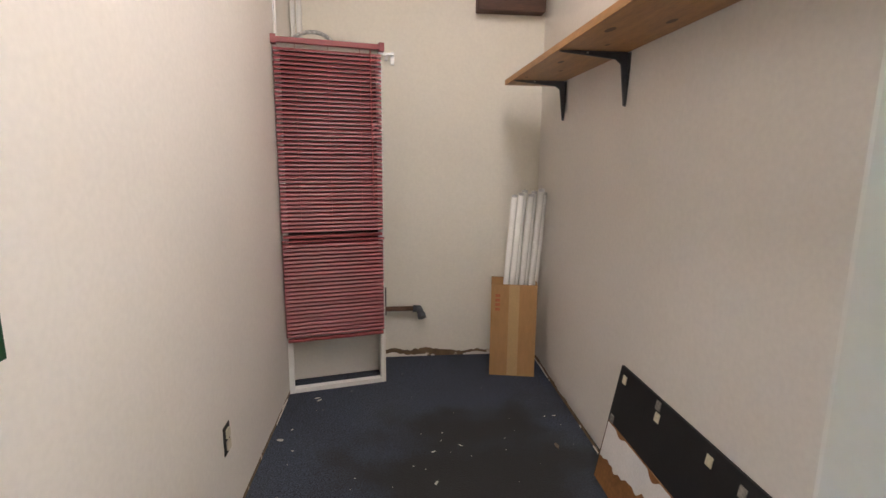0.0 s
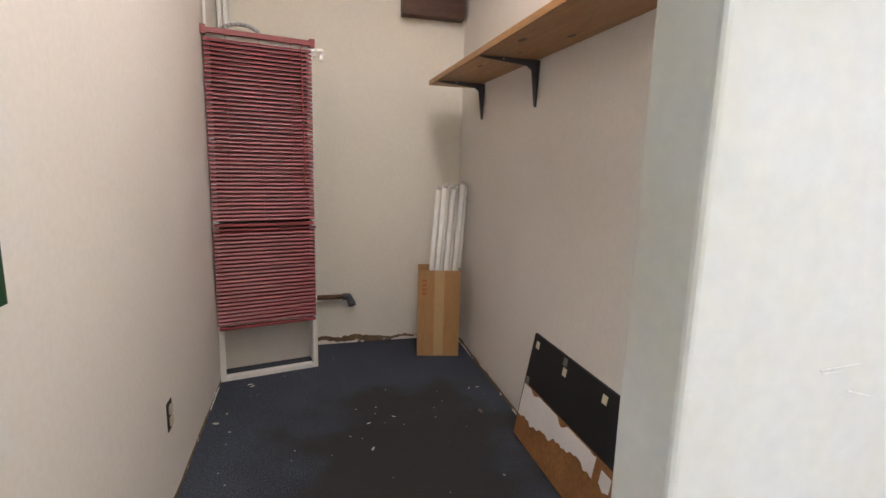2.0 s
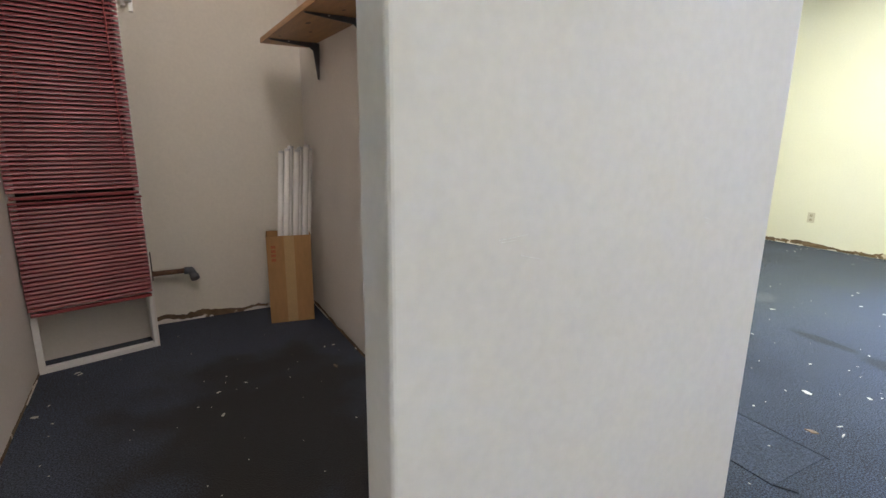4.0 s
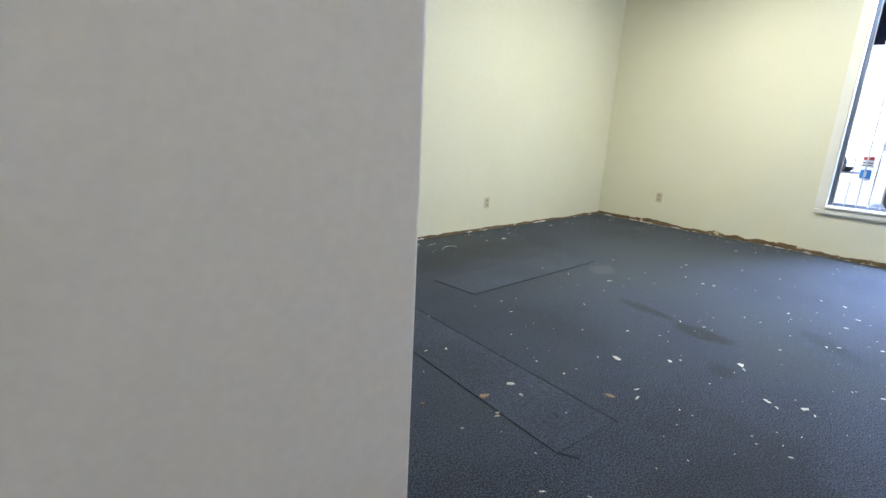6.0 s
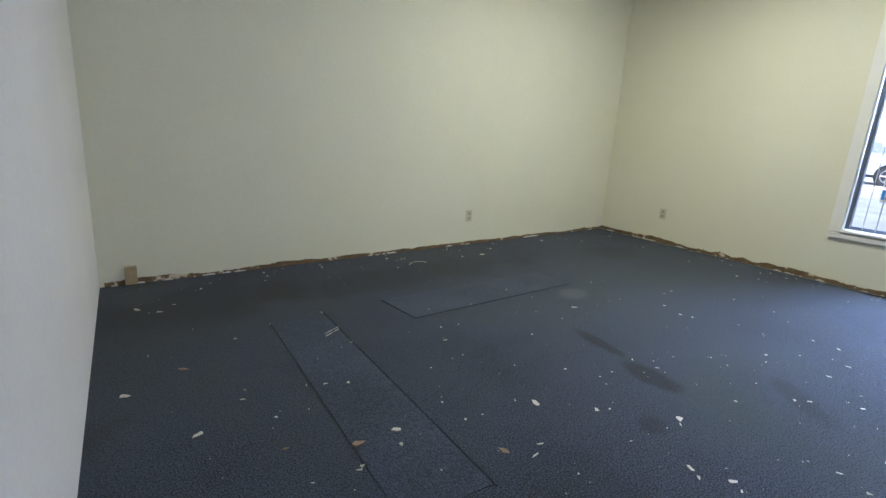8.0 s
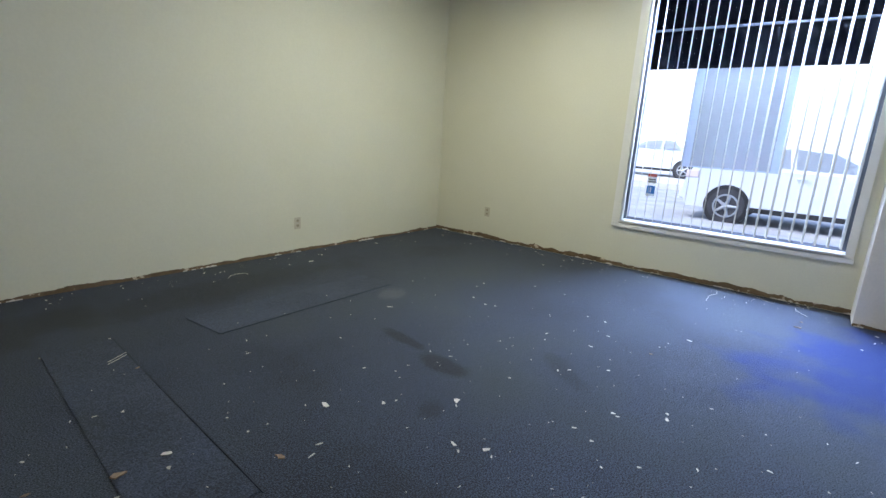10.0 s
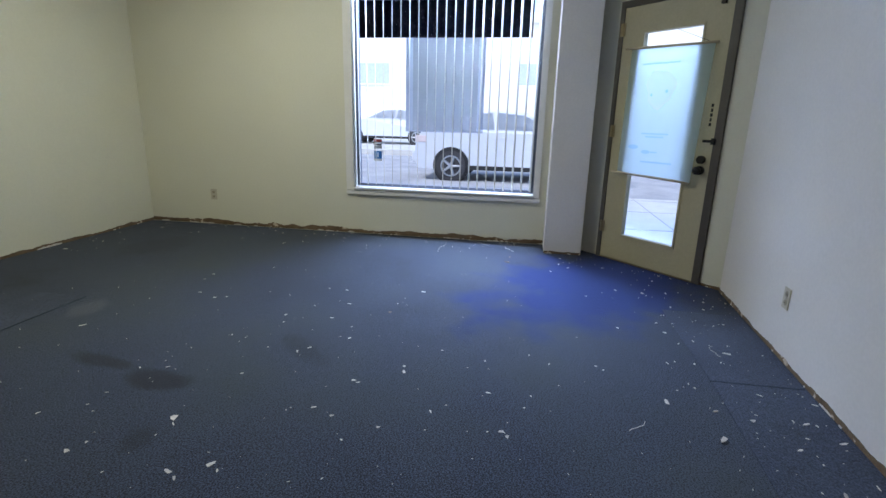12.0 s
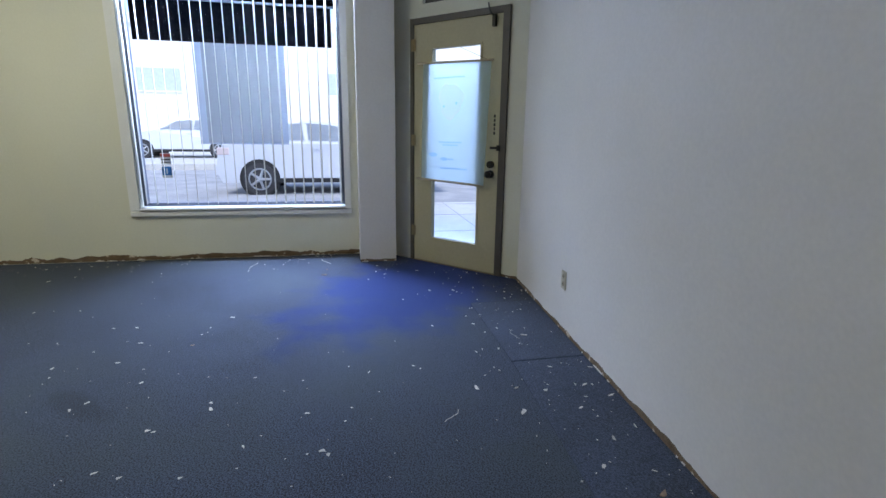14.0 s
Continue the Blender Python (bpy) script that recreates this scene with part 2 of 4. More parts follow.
# mesh helpers
def box(bm, x0, x1, y0, y1, z0, z1, m=None, bevel=0.0):
    r = bmesh.ops.create_cube(bm, size=1)
    vs = r["verts"]
    t = Matrix.Translation(((x0 + x1) / 2, (y0 + y1) / 2, (z0 + z1) / 2)) @ Matrix.Diagonal((x1 - x0, y1 - y0, z1 - z0, 1))
    bmesh.ops.transform(bm, matrix=(m @ t) if m else t, verts=vs)
    if bevel:
        es = list({e for v in vs for e in v.link_edges})
        bmesh.ops.bevel(bm, geom=es, offset=bevel, segments=2, affect="EDGES", profile=0.6)
    return bm


def rod(bm, a, b, r0, r1=None, seg=14):
    a, b = Vector(a), Vector(b)
    d = b - a
    m = Matrix.Translation((a + b) / 2) @ d.to_track_quat("Z", "Y").to_matrix().to_4x4()
    bmesh.ops.create_cone(bm, cap_ends=True, segments=seg, radius1=r0, radius2=r0 if r1 is None else r1, depth=d.length, matrix=m)
    return bm


def prism(bm, pts, z0, z1):
    lo = [bm.verts.new((x, y, z0)) for x, y in pts]
    hi = [bm.verts.new((x, y, z1)) for x, y in pts]
    k = len(pts)
    bm.faces.new(lo[::-1])
    bm.faces.new(hi)
    for i in range(k):
        bm.faces.new((lo[i], lo[(i + 1) % k], hi[(i + 1) % k], hi[i]))
    bmesh.ops.recalc_face_normals(bm, faces=bm.faces)
    return bm


def tube_path(bm, pts, r, seg=10):
    for a, b in zip(pts, pts[1:]):
        rod(bm, a, b, r, seg=seg)
    for p in pts[1:-1]:
        bmesh.ops.create_uvsphere(bm, u_segments=seg, v_segments=6, radius=r, matrix=Matrix.Translation(p))
    return bm


def mesh_of(name, bm, mat, smooth=False):
    me = bpy.data.meshes.new(name)
    bm.to_mesh(me)
    bm.free()
    me.materials.append(mat)
    if smooth:
        for p in me.polygons:
            p.use_smooth = True
    return me


def part(name, bm, mat, parent=None, label="", smooth=False, m=None):
    ob = new(name, mesh_of(name, bm, mat, smooth))
    if parent:
        ob.parent = parent
    if m:
        ob.matrix_basis = m
    if label:
        ob["label"] = label
    return ob


def piece(name, me, parent, m):
    ob = new(name, me)
    ob.parent = parent
    ob.matrix_basis = m
    return ob


def thing(name, m, label, category, group="", kind=""):
    ob = new(name)
    ob.empty_display_size = 0.1
    ob.matrix_basis = m
    return tagged(ob, label, category, group, kind)


def B():
    return bmesh.new()


def setting(name, bm, mat, label, category):
    return tagged(part(name, bm, mat), label, category, kind="structure")


# ---- the shell ----
XL, XW, YF, H = 3.590, 10.635, 2.850, 3.05
YC = 2.912
DA, DU = Vector((10.349, -2.07, 0)), Vector((-0.728, -0.6856, 0))
DN = Vector((-0.6856, 0.728, 0))


def near_y(x):
    return -2.856 - 0.068 * (x - 9.49)


setting("floor", box(B(), 3.3, 10.62, -3.2, 3.1, -0.12, 0.0), CARPET, "worn blue-grey carpet floor with stains and a deeper blue patch", "floor")
setting("ceiling", box(B(), 3.3, 11.0, -3.3, 3.3, H, H + 0.12), CEIL, "plain off-white ceiling", "ceiling")
setting("wall_west", box(B(), XL - 0.15, XL, -2.9, 3.15, -0.02, H), WALL_W, "white painted closet and entry wall", "wall")
setting("wall_closet_back", box(B(), XL, 5.12, YC, 3.12, -0.02, H), WALL_C, "cream painted wall behind the closet", "wall")
setting("wall_north", box(B(), 5.30, XW + 0.15, YF, YF + 0.15, -0.02, H), WALL, "cream painted long wall of the empty room", "wall")
bm = prism(B(), [(5.010, -0.060), (5.074, -0.070), (5.160, 0.74), (5.335, YF + 0.30), (5.118, YF + 0.30), (5.100, 1.60), (5.085, 0.40)], -0.02, H)
setting("wall_partition", bm, WALL_W, "white painted partition wall beside the closet", "wall")
bm = prism(B(), [(4.379, -0.083), (5.078, -0.124), (5.082, -0.040), (4.379, 0.0)], -0.02, H)
bmesh.ops.bevel(bm, geom=[e for e in bm.edges if abs(e.verts[0].co.z - e.verts[1].co.z) > 1], offset=0.007, segments=3, affect="EDGES", profile=0.5)
setting("wall_stub", bm, WALL_W, "scuffed white wall end between closet and room", "wall")
bm = prism(B(), [(3.3, near_y(3.3)), (9.49, near_y(9.49)), (9.49, near_y(9.49) - 0.15), (3.3, near_y(3.3) - 0.15)], -0.02, H)
setting("wall_south", bm, WALL_W, "white painted wall beside the entrance door", "wall")
# window wall, with the opening
WY0, WY1, WZ0, WZ1 = -1.45, 0.410, 0.475, 2.72
bm = B()
box(bm, XW, XW + 0.2, WY1, YF + 0.15, -0.02, H)
box(bm, XW, XW + 0.2, -1.80, WY0, -0.02, H)
box(bm, XW, XW + 0.2, WY0, WY1, -0.02, WZ0)
box(bm, XW, XW + 0.2, WY0, WY1, WZ1, H)
setting("wall_east", bm, WALL, "cream painted wall with the shop window", "wall")
setting("wall_column", box(B(), 10.292, 10.66, -1.915, -1.575, -0.02, H, bevel=0.004), WALL_W, "square white column beside the door", "column")


def on_door(u, w, z):
    return DA + DU * u + DN * w + Vector((0, 0, z))


DM = Matrix(((DU.x, DN.x, 0, DA.x), (DU.y, DN.y, 0, DA.y), (0, 0, 1, 0), (0, 0, 0, 1)))
bm = B()
box(bm, -0.32, -0.004, -0.14, -0.01, -0.02, H, m=DM)
box(bm, 0.995, 1.19, -0.14, -0.01, -0.02, H, m=DM)
box(bm, -0.004, 0.995, -0.14, -0.01, 2.178, 2.29, m=DM)
box(bm, -0.004, 0.12, -0.14, -0.01, 2.29, 2.62, m=DM)
box(bm, 0.87, 0.995, -0.14, -0.01, 2.29, 2.62, m=DM)
box(bm, -0.004, 0.995, -0.14, -0.01, 2.62, H, m=DM)
setting("wall_door", bm, WALL, "cream diagonal wall holding the entrance door", "wall")
tr = thing("window_2", DM, "small transom window above the entrance door", "window", kind="structure")
bm = B()
box(bm, 0.12, 0.87, -0.10, -0.05, 2.29, 2.33)
box(bm, 0.12, 0.87, -0.10, -0.05, 2.58, 2.62)
box(bm, 0.12, 0.16, -0.10, -0.05, 2.33, 2.58)
box(bm, 0.83, 0.87, -0.10, -0.05, 2.33, 2.58)
part("window_frame", bm, FRAME, tr)
part("pane", box(B(), 0.16, 0.83, -0.08, -0.074, 2.33, 2.58), GLASS, tr).visible_shadow = False

# ---- shop window ----
win = thing("window_1", Matrix.Identity(4), "large white-framed shop window onto the street", "window", kind="structure")
bm = B()
box(bm, XW - 0.018, XW, WY1 - 0.005, WY1 + 0.08, WZ0 - 0.01, WZ1 + 0.05)
part("side_casing", bm, WHITE, win)
bm = B()
box(bm, XW - 0.018, XW, WY0 - 0.055, WY0 + 0.005, WZ0 - 0.01, WZ1 + 0.05)
part("side_casing", bm, WHITE, win)
part("head_casing", box(B(), XW - 0.018, XW, WY0 - 0.055, WY1 + 0.08, WZ1 + 0.05, WZ1 + 0.11), WHITE, win)
part("window_sill", box(B(), XW - 0.045, XW + 0.12, WY0 + 0.001, WY1 - 0.001, WZ0, WZ0 + 0.018, bevel=0.004), WHITE, win)
part("apron", box(B(), XW - 0.03, XW, WY0 - 0.06, WY1 + 0.078, WZ0 - 0.055, WZ0 - 0.012, bevel=0.005), WHITE, win)
bm = B()
box(bm, XW + 0.10, XW + 0.15, WY1 - 0.035, WY1, WZ0 + 0.02, WZ1)
box(bm, XW + 0.10, XW + 0.15, WY0, WY0 + 0.035, WZ0 + 0.02, WZ1)
box(bm, XW + 0.10, XW + 0.15, WY0 + 0.035, WY1 - 0.035, WZ0 + 0.02, WZ0 + 0.05)
box(bm, XW + 0.10, XW + 0.15, WY0 + 0.035, WY1 - 0.035, WZ1 - 0.035, WZ1)
part("window_frame", bm, ALU, win)
part("pane", box(B(), XW + 0.122, XW + 0.128, WY0 + 0.035, WY1 - 0.035, WZ0 + 0.05, WZ1 - 0.035), GLASS, win).visible_shadow = False

vb = thing("vertical_blind", pose(XW + 0.045, 0, 0), "open cream vinyl vertical blind in the shop window", "blind")
part("headrail", box(B(), -0.025, 0.025, WY0 + 0.01, WY1 - 0.01, WZ1 - 0.045, WZ1 - 0.002, bevel=0.004), WHITE, vb)
bm = B()
N = 6
prev = None
for i in range(N + 1):
    x = -0.0445 + 0.089 * i / N
    y = 0.004 * math.cos(math.pi * (i / N - 0.5))
    cur = [bm.verts.new((x, y + d, z)) for z in (WZ0 + 0.045, WZ1 - 0.05) for d in (0, 0.0012)]
    if prev:
        for a, b in ((0, 2), (3, 1), (1, 0), (2, 3)):
            bm.faces.new((prev[a], prev[b], cur[b], cur[a]))
    prev = cur
bmesh.ops.recalc_face_normals(bm, faces=bm.faces)
slat = mesh_of("slat", bm, SLAT)
rng = random.Random(4)
y = WY0 + 0.04
while y < WY1 - 0.03:
    piece("slat", slat, vb, pose(0, y, 0, 0, 0, 14 + rng.uniform(-2, 2)))
    y += 0.0885

sk = thing("window_sticker", pose(XW + 0.118, 0.185, 0.88), "red and white warning sticker on the shop window", "sticker")
part("panel", box(B(), -0.001, 0, -0.045, 0.045, 0.005, 0.11), STK_W, sk)
part("header", box(B(), -0.002, -0.001, -0.042, 0.042, 0.075, 0.105), STK_R, sk)
part("text_bar", box(B(), -0.002, -0.001, -0.038, 0.038, 0.045, 0.055), DARK, sk)
part("text_bar", box(B(), -0.002, -0.001, -0.038, 0.038, 0.022, 0.030), DARK, sk)
sk = thing("window_sticker", pose(XW + 0.118, 0.185, 0.76), "blue and white square sticker on the shop window", "sticker")
part("panel", box(B(), -0.001, 0, -0.045, 0.045, 0, 0.11), STK_W, sk)
part("emblem", box(B(), -0.002, -0.001, -0.04, 0.04, 0.025, 0.105), STK_B, sk)
part("text_bar", box(B(), -0.003, -0.002, -0.006, 0.006, 0.04, 0.09), STK_W, sk)

# ---- entrance door ----
dr = thing("door_1", DM, "beige entrance door with a tall glass lite", "door", kind="structure")
bm = B()
box(bm, -0.004, 0.034, -0.09, 0.012, 0, 2.178, bevel=0.003)
box(bm, 0.935, 0.995, -0.09, 0.012, 0, 2.178, bevel=0.003)
box(bm, 0.034, 0.935, -0.09, 0.012, 2.128, 2.178, bevel=0.003)
part("door_frame", bm, FRAME, dr, "dark brown steel door frame")
G0, G1, GZ0, GZ1 = 0.242, 0.731, 0.246, 1.915
leaf = B()
box(leaf, 0.037, G0, -0.045, 0, 0.012, 2.125)
box(leaf, G1, 0.932, -0.045, 0, 0.012, 2.125)
box(leaf, G0, G1, -0.045, 0, 0.012, GZ0)
box(leaf, G0, G1, -0.045, 0, GZ1, 2.125)
part("leaf", leaf, DOOR, dr)
bm = B()
w = 0.016
box(bm, G0 - w, G0, 0, 0.008, GZ0 - w, GZ1 + w)
box(bm, G1, G1 + w, 0, 0.008, GZ0 - w, GZ1 + w)
box(bm, G0, G1, 0, 0.008, GZ0 - w, GZ0)
box(bm, G0, G1, 0, 0.008, GZ1, GZ1 + w)
part("glazing_bead", bm, DOOR, dr)
part("pane", box(B(), G0, G1, -0.025, -0.019, GZ0, GZ1), GLASS, dr).visible_shadow = False
for z in (1.957, 1.139, 0.295):
    bm = rod(B(), (0.036, 0.014, z - 0.05), (0.036, 0.014, z + 0.05), 0.009)
    box(bm, 0.012, 0.062, 0.012, 0.015, z - 0.05, z + 0.05)
    part("hinge", bm, BRASS, dr, "worn brass hinge")
bm = rod(B(), (0.865, 0, 0.955), (0.865, 0.03, 0.955), 0.030)
part("deadbolt", bm, BLACKM, dr, "round black deadbolt")
bm = rod(B(), (0.865, 0, 0.875), (0.865, 0.02, 0.875), 0.033)
bmesh.ops.create_uvsphere(bm, u_segments=16, v_segments=10, radius=0.03, matrix=Matrix.Translation((0.865, 0.055, 0.875)))
rod(bm, (0.865, 0.018, 0.875), (0.865, 0.04, 0.875), 0.014)
part("door_knob", bm, BLACKM, dr, "round black door knob", smooth=True)
bm = box(B(), 0.86, 0.945, 0.012, 0.026, 1.083, 1.103, bevel=0.003)
box(bm, 0.925, 0.950, 0.012, 0.03, 1.07, 1.115)
part("latch", bm, BLACKM, dr, "black swing latch")
bm = box(B(), 0.845, 0.875, 0.001, 0.03, 2.03, 2.12, bevel=0.003)
tube_path(bm, [(0.86, 0.03, 2.10), (0.84, 0.06, 2.14), (0.82, 0.05, 2.20)], 0.006)
part("closer_bracket", bm, BLACKM, dr, "small black closer bracket")
part("threshold", box(B(), 0.034, 0.935, -0.09, 0.004, 0.0, 0.011), BRASS, dr)
bm = B()
for i, wd in enumerate((0.018, 0.014, 0.018, 0.016, 0.018)):
    box(bm, 0.884 - wd / 2, 0.884 + wd / 2, 0, 0.001, 1.20 + i * 0.034, 1.224 + i * 0.034)
part("lettering", bm, BLACKM, dr, "unreadable black vertical lettering")

# hanging scroll on the door
sc = thing("hanging_scroll", DM, "pale blue cloth scroll hanging over the door glass", "wall scroll")
part("rod", rod(B(), (0.105, 0.035, 1.800), (0.872, 0.03, 1.780), 0.0095, seg=10), DOWEL, sc, smooth=True)
part("rod", rod(B(), (0.110, 0.06, 0.800), (0.822, 0.05, 0.775), 0.0095, seg=10), DOWEL, sc, smooth=True)


def sheet(u0, u1, z0, z1, w_off, nx=10, nz=16, th=0.0012):
    b = B()
    grid = {}
    for i in range(nx + 1):
        for j in range(nz + 1):
            a, c = i / nx, j / nz
            shrink = 1 - 0.035 * (1 - c)
            u = u0 + (u1 - u0) * a * shrink
            z = z0 + (z1 - z0) * c - 0.022 * a
            wv = 0.034 + 0.022 * (1 - c) + 0.006 * math.sin(a * 7 + c * 3) * (1 - c) + w_off
            grid[i, j] = b.verts.new((u, wv, z))
    for i in range(nx):
        for j in range(nz):
            b.faces.new((grid[i, j], grid[i + 1, j], grid[i + 1, j + 1], grid[i, j + 1]))
    return b


part("sheet", sheet(0.165, 0.855, 0.800, 1.800, 0.0), SCROLL, sc, smooth=True)
for z, a, b2 in ((1.125, 0.36, 0.60), (1.10, 0.40, 0.56), (0.98, 0.46, 0.52), (1.66, 0.3, 0.62), (0.90, 0.38, 0.66)):
    part("text_bar", box(B(), a, b2, 0.0575, 0.058, z, z + 0.010), INK, sc, "faint unreadable print")
bm = B()
ring = []
for i in range(28):
    a = 2 * math.pi * i / 28
    q = 1 + 0.10 * math.sin(3 * a + 0.6) + 0.05 * math.sin(7 * a)
    ring.append(bm.verts.new((0.47 + 0.125 * q * math.cos(a), 0.0450, 1.475 + 0.145 * q * math.sin(a))))
bm.faces.new(ring)
part("printed_shape", bm, PRINT, sc, "pale rounded faded print")
for u, z, w_, h_ in ((0.40, 1.43, 0.020, 0.022), (0.53, 1.455, 0.022, 0.024), (0.30, 1.02, 0.10, 0.035), (0.42, 0.985, 0.08, 0.03)):
    bm = B()
    bmesh.ops.create_circle(bm, cap_ends=True, segments=12, radius=1, matrix=Matrix.Translation((u, 0.0625 if z < 1.2 else 0.0462, z)) @ Matrix.Diagonal((w_ / 2, 1, h_ / 2, 1)) @ Matrix.Rotation(radians(90), 4, "X"))
    part("printed_spot", bm, INK, sc, "small faded printed spot")
part("cord", tube_path(B(), [(0.55, 0.034, 1.90), (0.82, 0.032, 1.785)], 0.0015, 6), DARK, sc)


# ---- wall plates ----
def outlet(m, label):
    o = thing("wall_outlet", m, label, "outlet", group="wall outlets")
    part("cover_plate", box(B(), -0.036, 0.036, 0, 0.006, -0.058, 0.058, bevel=0.002), PLATE, o)
    for z in (-0.024, 0.024):
        b = rod(B(), (0, 0.006, z), (0, 0.0085, z), 0.016, seg=18)
        f = part("receptacle", b, PLATE_D, o)
        s = B()
        for dx in (-0.006, 0.006):
            box(s, dx - 0.0012, dx + 0.0012, 0.0085, 0.0092, z - 0.005, z + 0.006)
        part("slots", s, DARK, f)
    part("screw", rod(B(), (0, 0.006, 0), (0, 0.0072, 0), 0.003, seg=8), CHROME, o)
    return o


outlet(pose(8.401, YF, 0.295, 0, 0, 180), "almond plastic outlet on the long cream wall")
outlet(pose(XW, 2.052, 0.335, 0, 0, 90), "almond plastic outlet on the window wall")
outlet(pose(8.44, near_y(8.44), 0.325, 0, 0, -3.9), "almond plastic outlet on the white wall by the door")
o = thing("wall_outlet", pose(XL, 1.420, 0.335, 0, 0, -90), "open outlet box without its cover plate", "outlet", group="wall outlets")
part("box_rim", box(B(), -0.030, 0.030, 0, 0.003, -0.052, 0.052), DARK, o)
for z in (-0.022, 0.022):
    part("receptacle", box(B(), -0.015, 0.015, 0.003, 0.012, z - 0.017, z + 0.017, bevel=0.004), PLATE, o)

# ---- closet ----
# white frame with red blinds, set across the corner
FA, FB = Vector((3.595, 2.418, 0)), Vector((4.117, 2.532, 0))
fd = (FB - FA).normalized()
FW = (FB - FA).length
FM = Matrix(((fd.x, -fd.y, 0, FA.x), (fd.y, fd.x, 0, FA.y), (0, 0, 1, 0), (0, 0, 0, 1)))
fr = thing("screen_frame", FM, "narrow shallow white cabinet frame standing across the closet corner", "frame")
part("stile", box(B(), 0, 0.030, 0, 0.04, 0.0, 1.86, bevel=0.003), WHITE, fr)
part("stile", box(B(), FW - 0.018, FW, 0, 0.04, 0.0, 1.86, bevel=0.003), WHITE, fr)
part("rail", box(B(), 0.030, FW - 0.018, 0, 0.04, 0.0, 0.028, bevel=0.003), WHITE, fr)
part("rail", box(B(), 0.030, FW - 0.018, 0, 0.04, 1.83, 1.86, bevel=0.003), WHITE, fr)

part("back_panel", box(B(), 0.012, FW, 0.170, 0.182, 0.006, 0.42), WALL_W, fr)
# unseen backing, added in a dark colour so gaps between slats look shaded
part("panel_box", box(B(), 0.012, FW, 0.060, 0.182, 0.424, 1.84), DARK, fr, "unseen dark backing added for the shaded gaps of the blinds")
part("side_panel", box(B(), FW + 0.001, FW + 0.010, 0.002, 0.182, 0.0, 1.84), WALL_W, fr)
part("side_panel", box(B(), 0.002, 0.011, 0.041, 0.170, 0.0, 1.84), WALL_W, fr)


def mini_blind(top, bottom, label, tilt, open_top, rail=0.026):
    mb = thing("mini_blind", FM, label, "blind", group="red mini blinds")
    part("headrail", box(B(), -0.004, FW + 0.002, -0.040, -0.012, top - rail, top, bevel=0.003), RED_D, mb)
    b = B()
    rows = []
    for i in range(7):
        s = i / 6 - 0.5
        rows.append([b.verts.new((x, 0.0255 * s, 0.0055 * (1 - 4 * s * s))) for x in (-0.003, FW * 0.35, FW * 0.7, FW - 0.004)])
    for r0, r1 in zip(rows, rows[1:]):
        for i in range(3):
            b.faces.new((r0[i], r0[i + 1], r1[i + 1], r1[i]))
    me = mesh_of("slat", b, RED, True)
    rg = random.Random(int(top * 100))
    z = top - open_top
    while z > bottom + 0.03:
        piece("slat", me, mb, pose(0, -0.026, z, tilt + rg.uniform(-1.2, 1.2), rg.uniform(-0.12, 0.12), 0))
        z -= 0.0215
    part("bottom_rail", box(B(), 0.004, FW - 0.008, -0.038, -0.014, bottom, bottom + 0.016, bevel=0.003), RED_D, mb)
    if open_top > 0.04:
        for x in (0.10, 0.26, 0.42):
            part("ladder_cord", tube_path(B(), [(x, -0.039, top - 0.02), (x, -0.041, bottom + 0.01)], 0.0012, 5), RED_D, mb)
        part("tilt_wand", rod(B(), (FW - 0.062, -0.05, top - 0.03), (FW - 0.055, -0.052, top - 0.82), 0.004, seg=8), RED_D, mb)
        part("end_bracket", box(B(), -0.012, 0.014, -0.046, -0.002, top - 0.034, top + 0.008), RED_D, mb)
        part("end_bracket", box(B(), FW - 0.014, FW + 0.012, -0.046, -0.002, top - 0.034, top + 0.008), RED_D, mb)
    return mb


mini_blind(1.880, 0.882, "closed dark red aluminium mini blind on a white frame", 40, 0.055)
mini_blind(0.870, 0.312, "shorter dark red mini blind below the upper one", 41, 0.026, 0.010)

# cardboard box with tubes
cb = thing("cardboard_box", pose(4.908, 2.648, 0, 0, 0, -12), "tall open brown cardboard box standing in the corner", "box")
W2, D2, HB = 0.136, 0.100, 0.572
for x0, x1, y0, y1, z0, z1 in ((-W2, W2, -D2, -D2 + 0.005, 0.004, HB), (-W2, W2, D2 - 0.005, D2, 0.004, HB), (-W2, -W2 + 0.005, -D2 + 0.005, D2 - 0.005, 0.004, HB), (W2 - 0.005, W2, -D2 + 0.005, D2 - 0.005, 0.004, HB), (-W2, W2, -D2, D2, 0.0, 0.004)):
    part("carton_panel", box(B(), x0, x1, y0, y1, z0, z1), CARD, cb)
part("tape_strip", box(B(), -0.03, 0.032, -D2 - 0.0012, -D2, 0.004, HB), TAPE, cb, "shiny tan packing tape")
bm = B()
for i in range(4):
    box(bm, -0.110, -0.082, -D2 - 0.0008, -D2, 0.41 + i * 0.028, 0.428 + i * 0.028)
part("printed_mark", bm, material("faded_red_print", (0.42, 0.13, 0.055), 0.8, vary=0.2, scale=40), cb, "faded red printed marks")
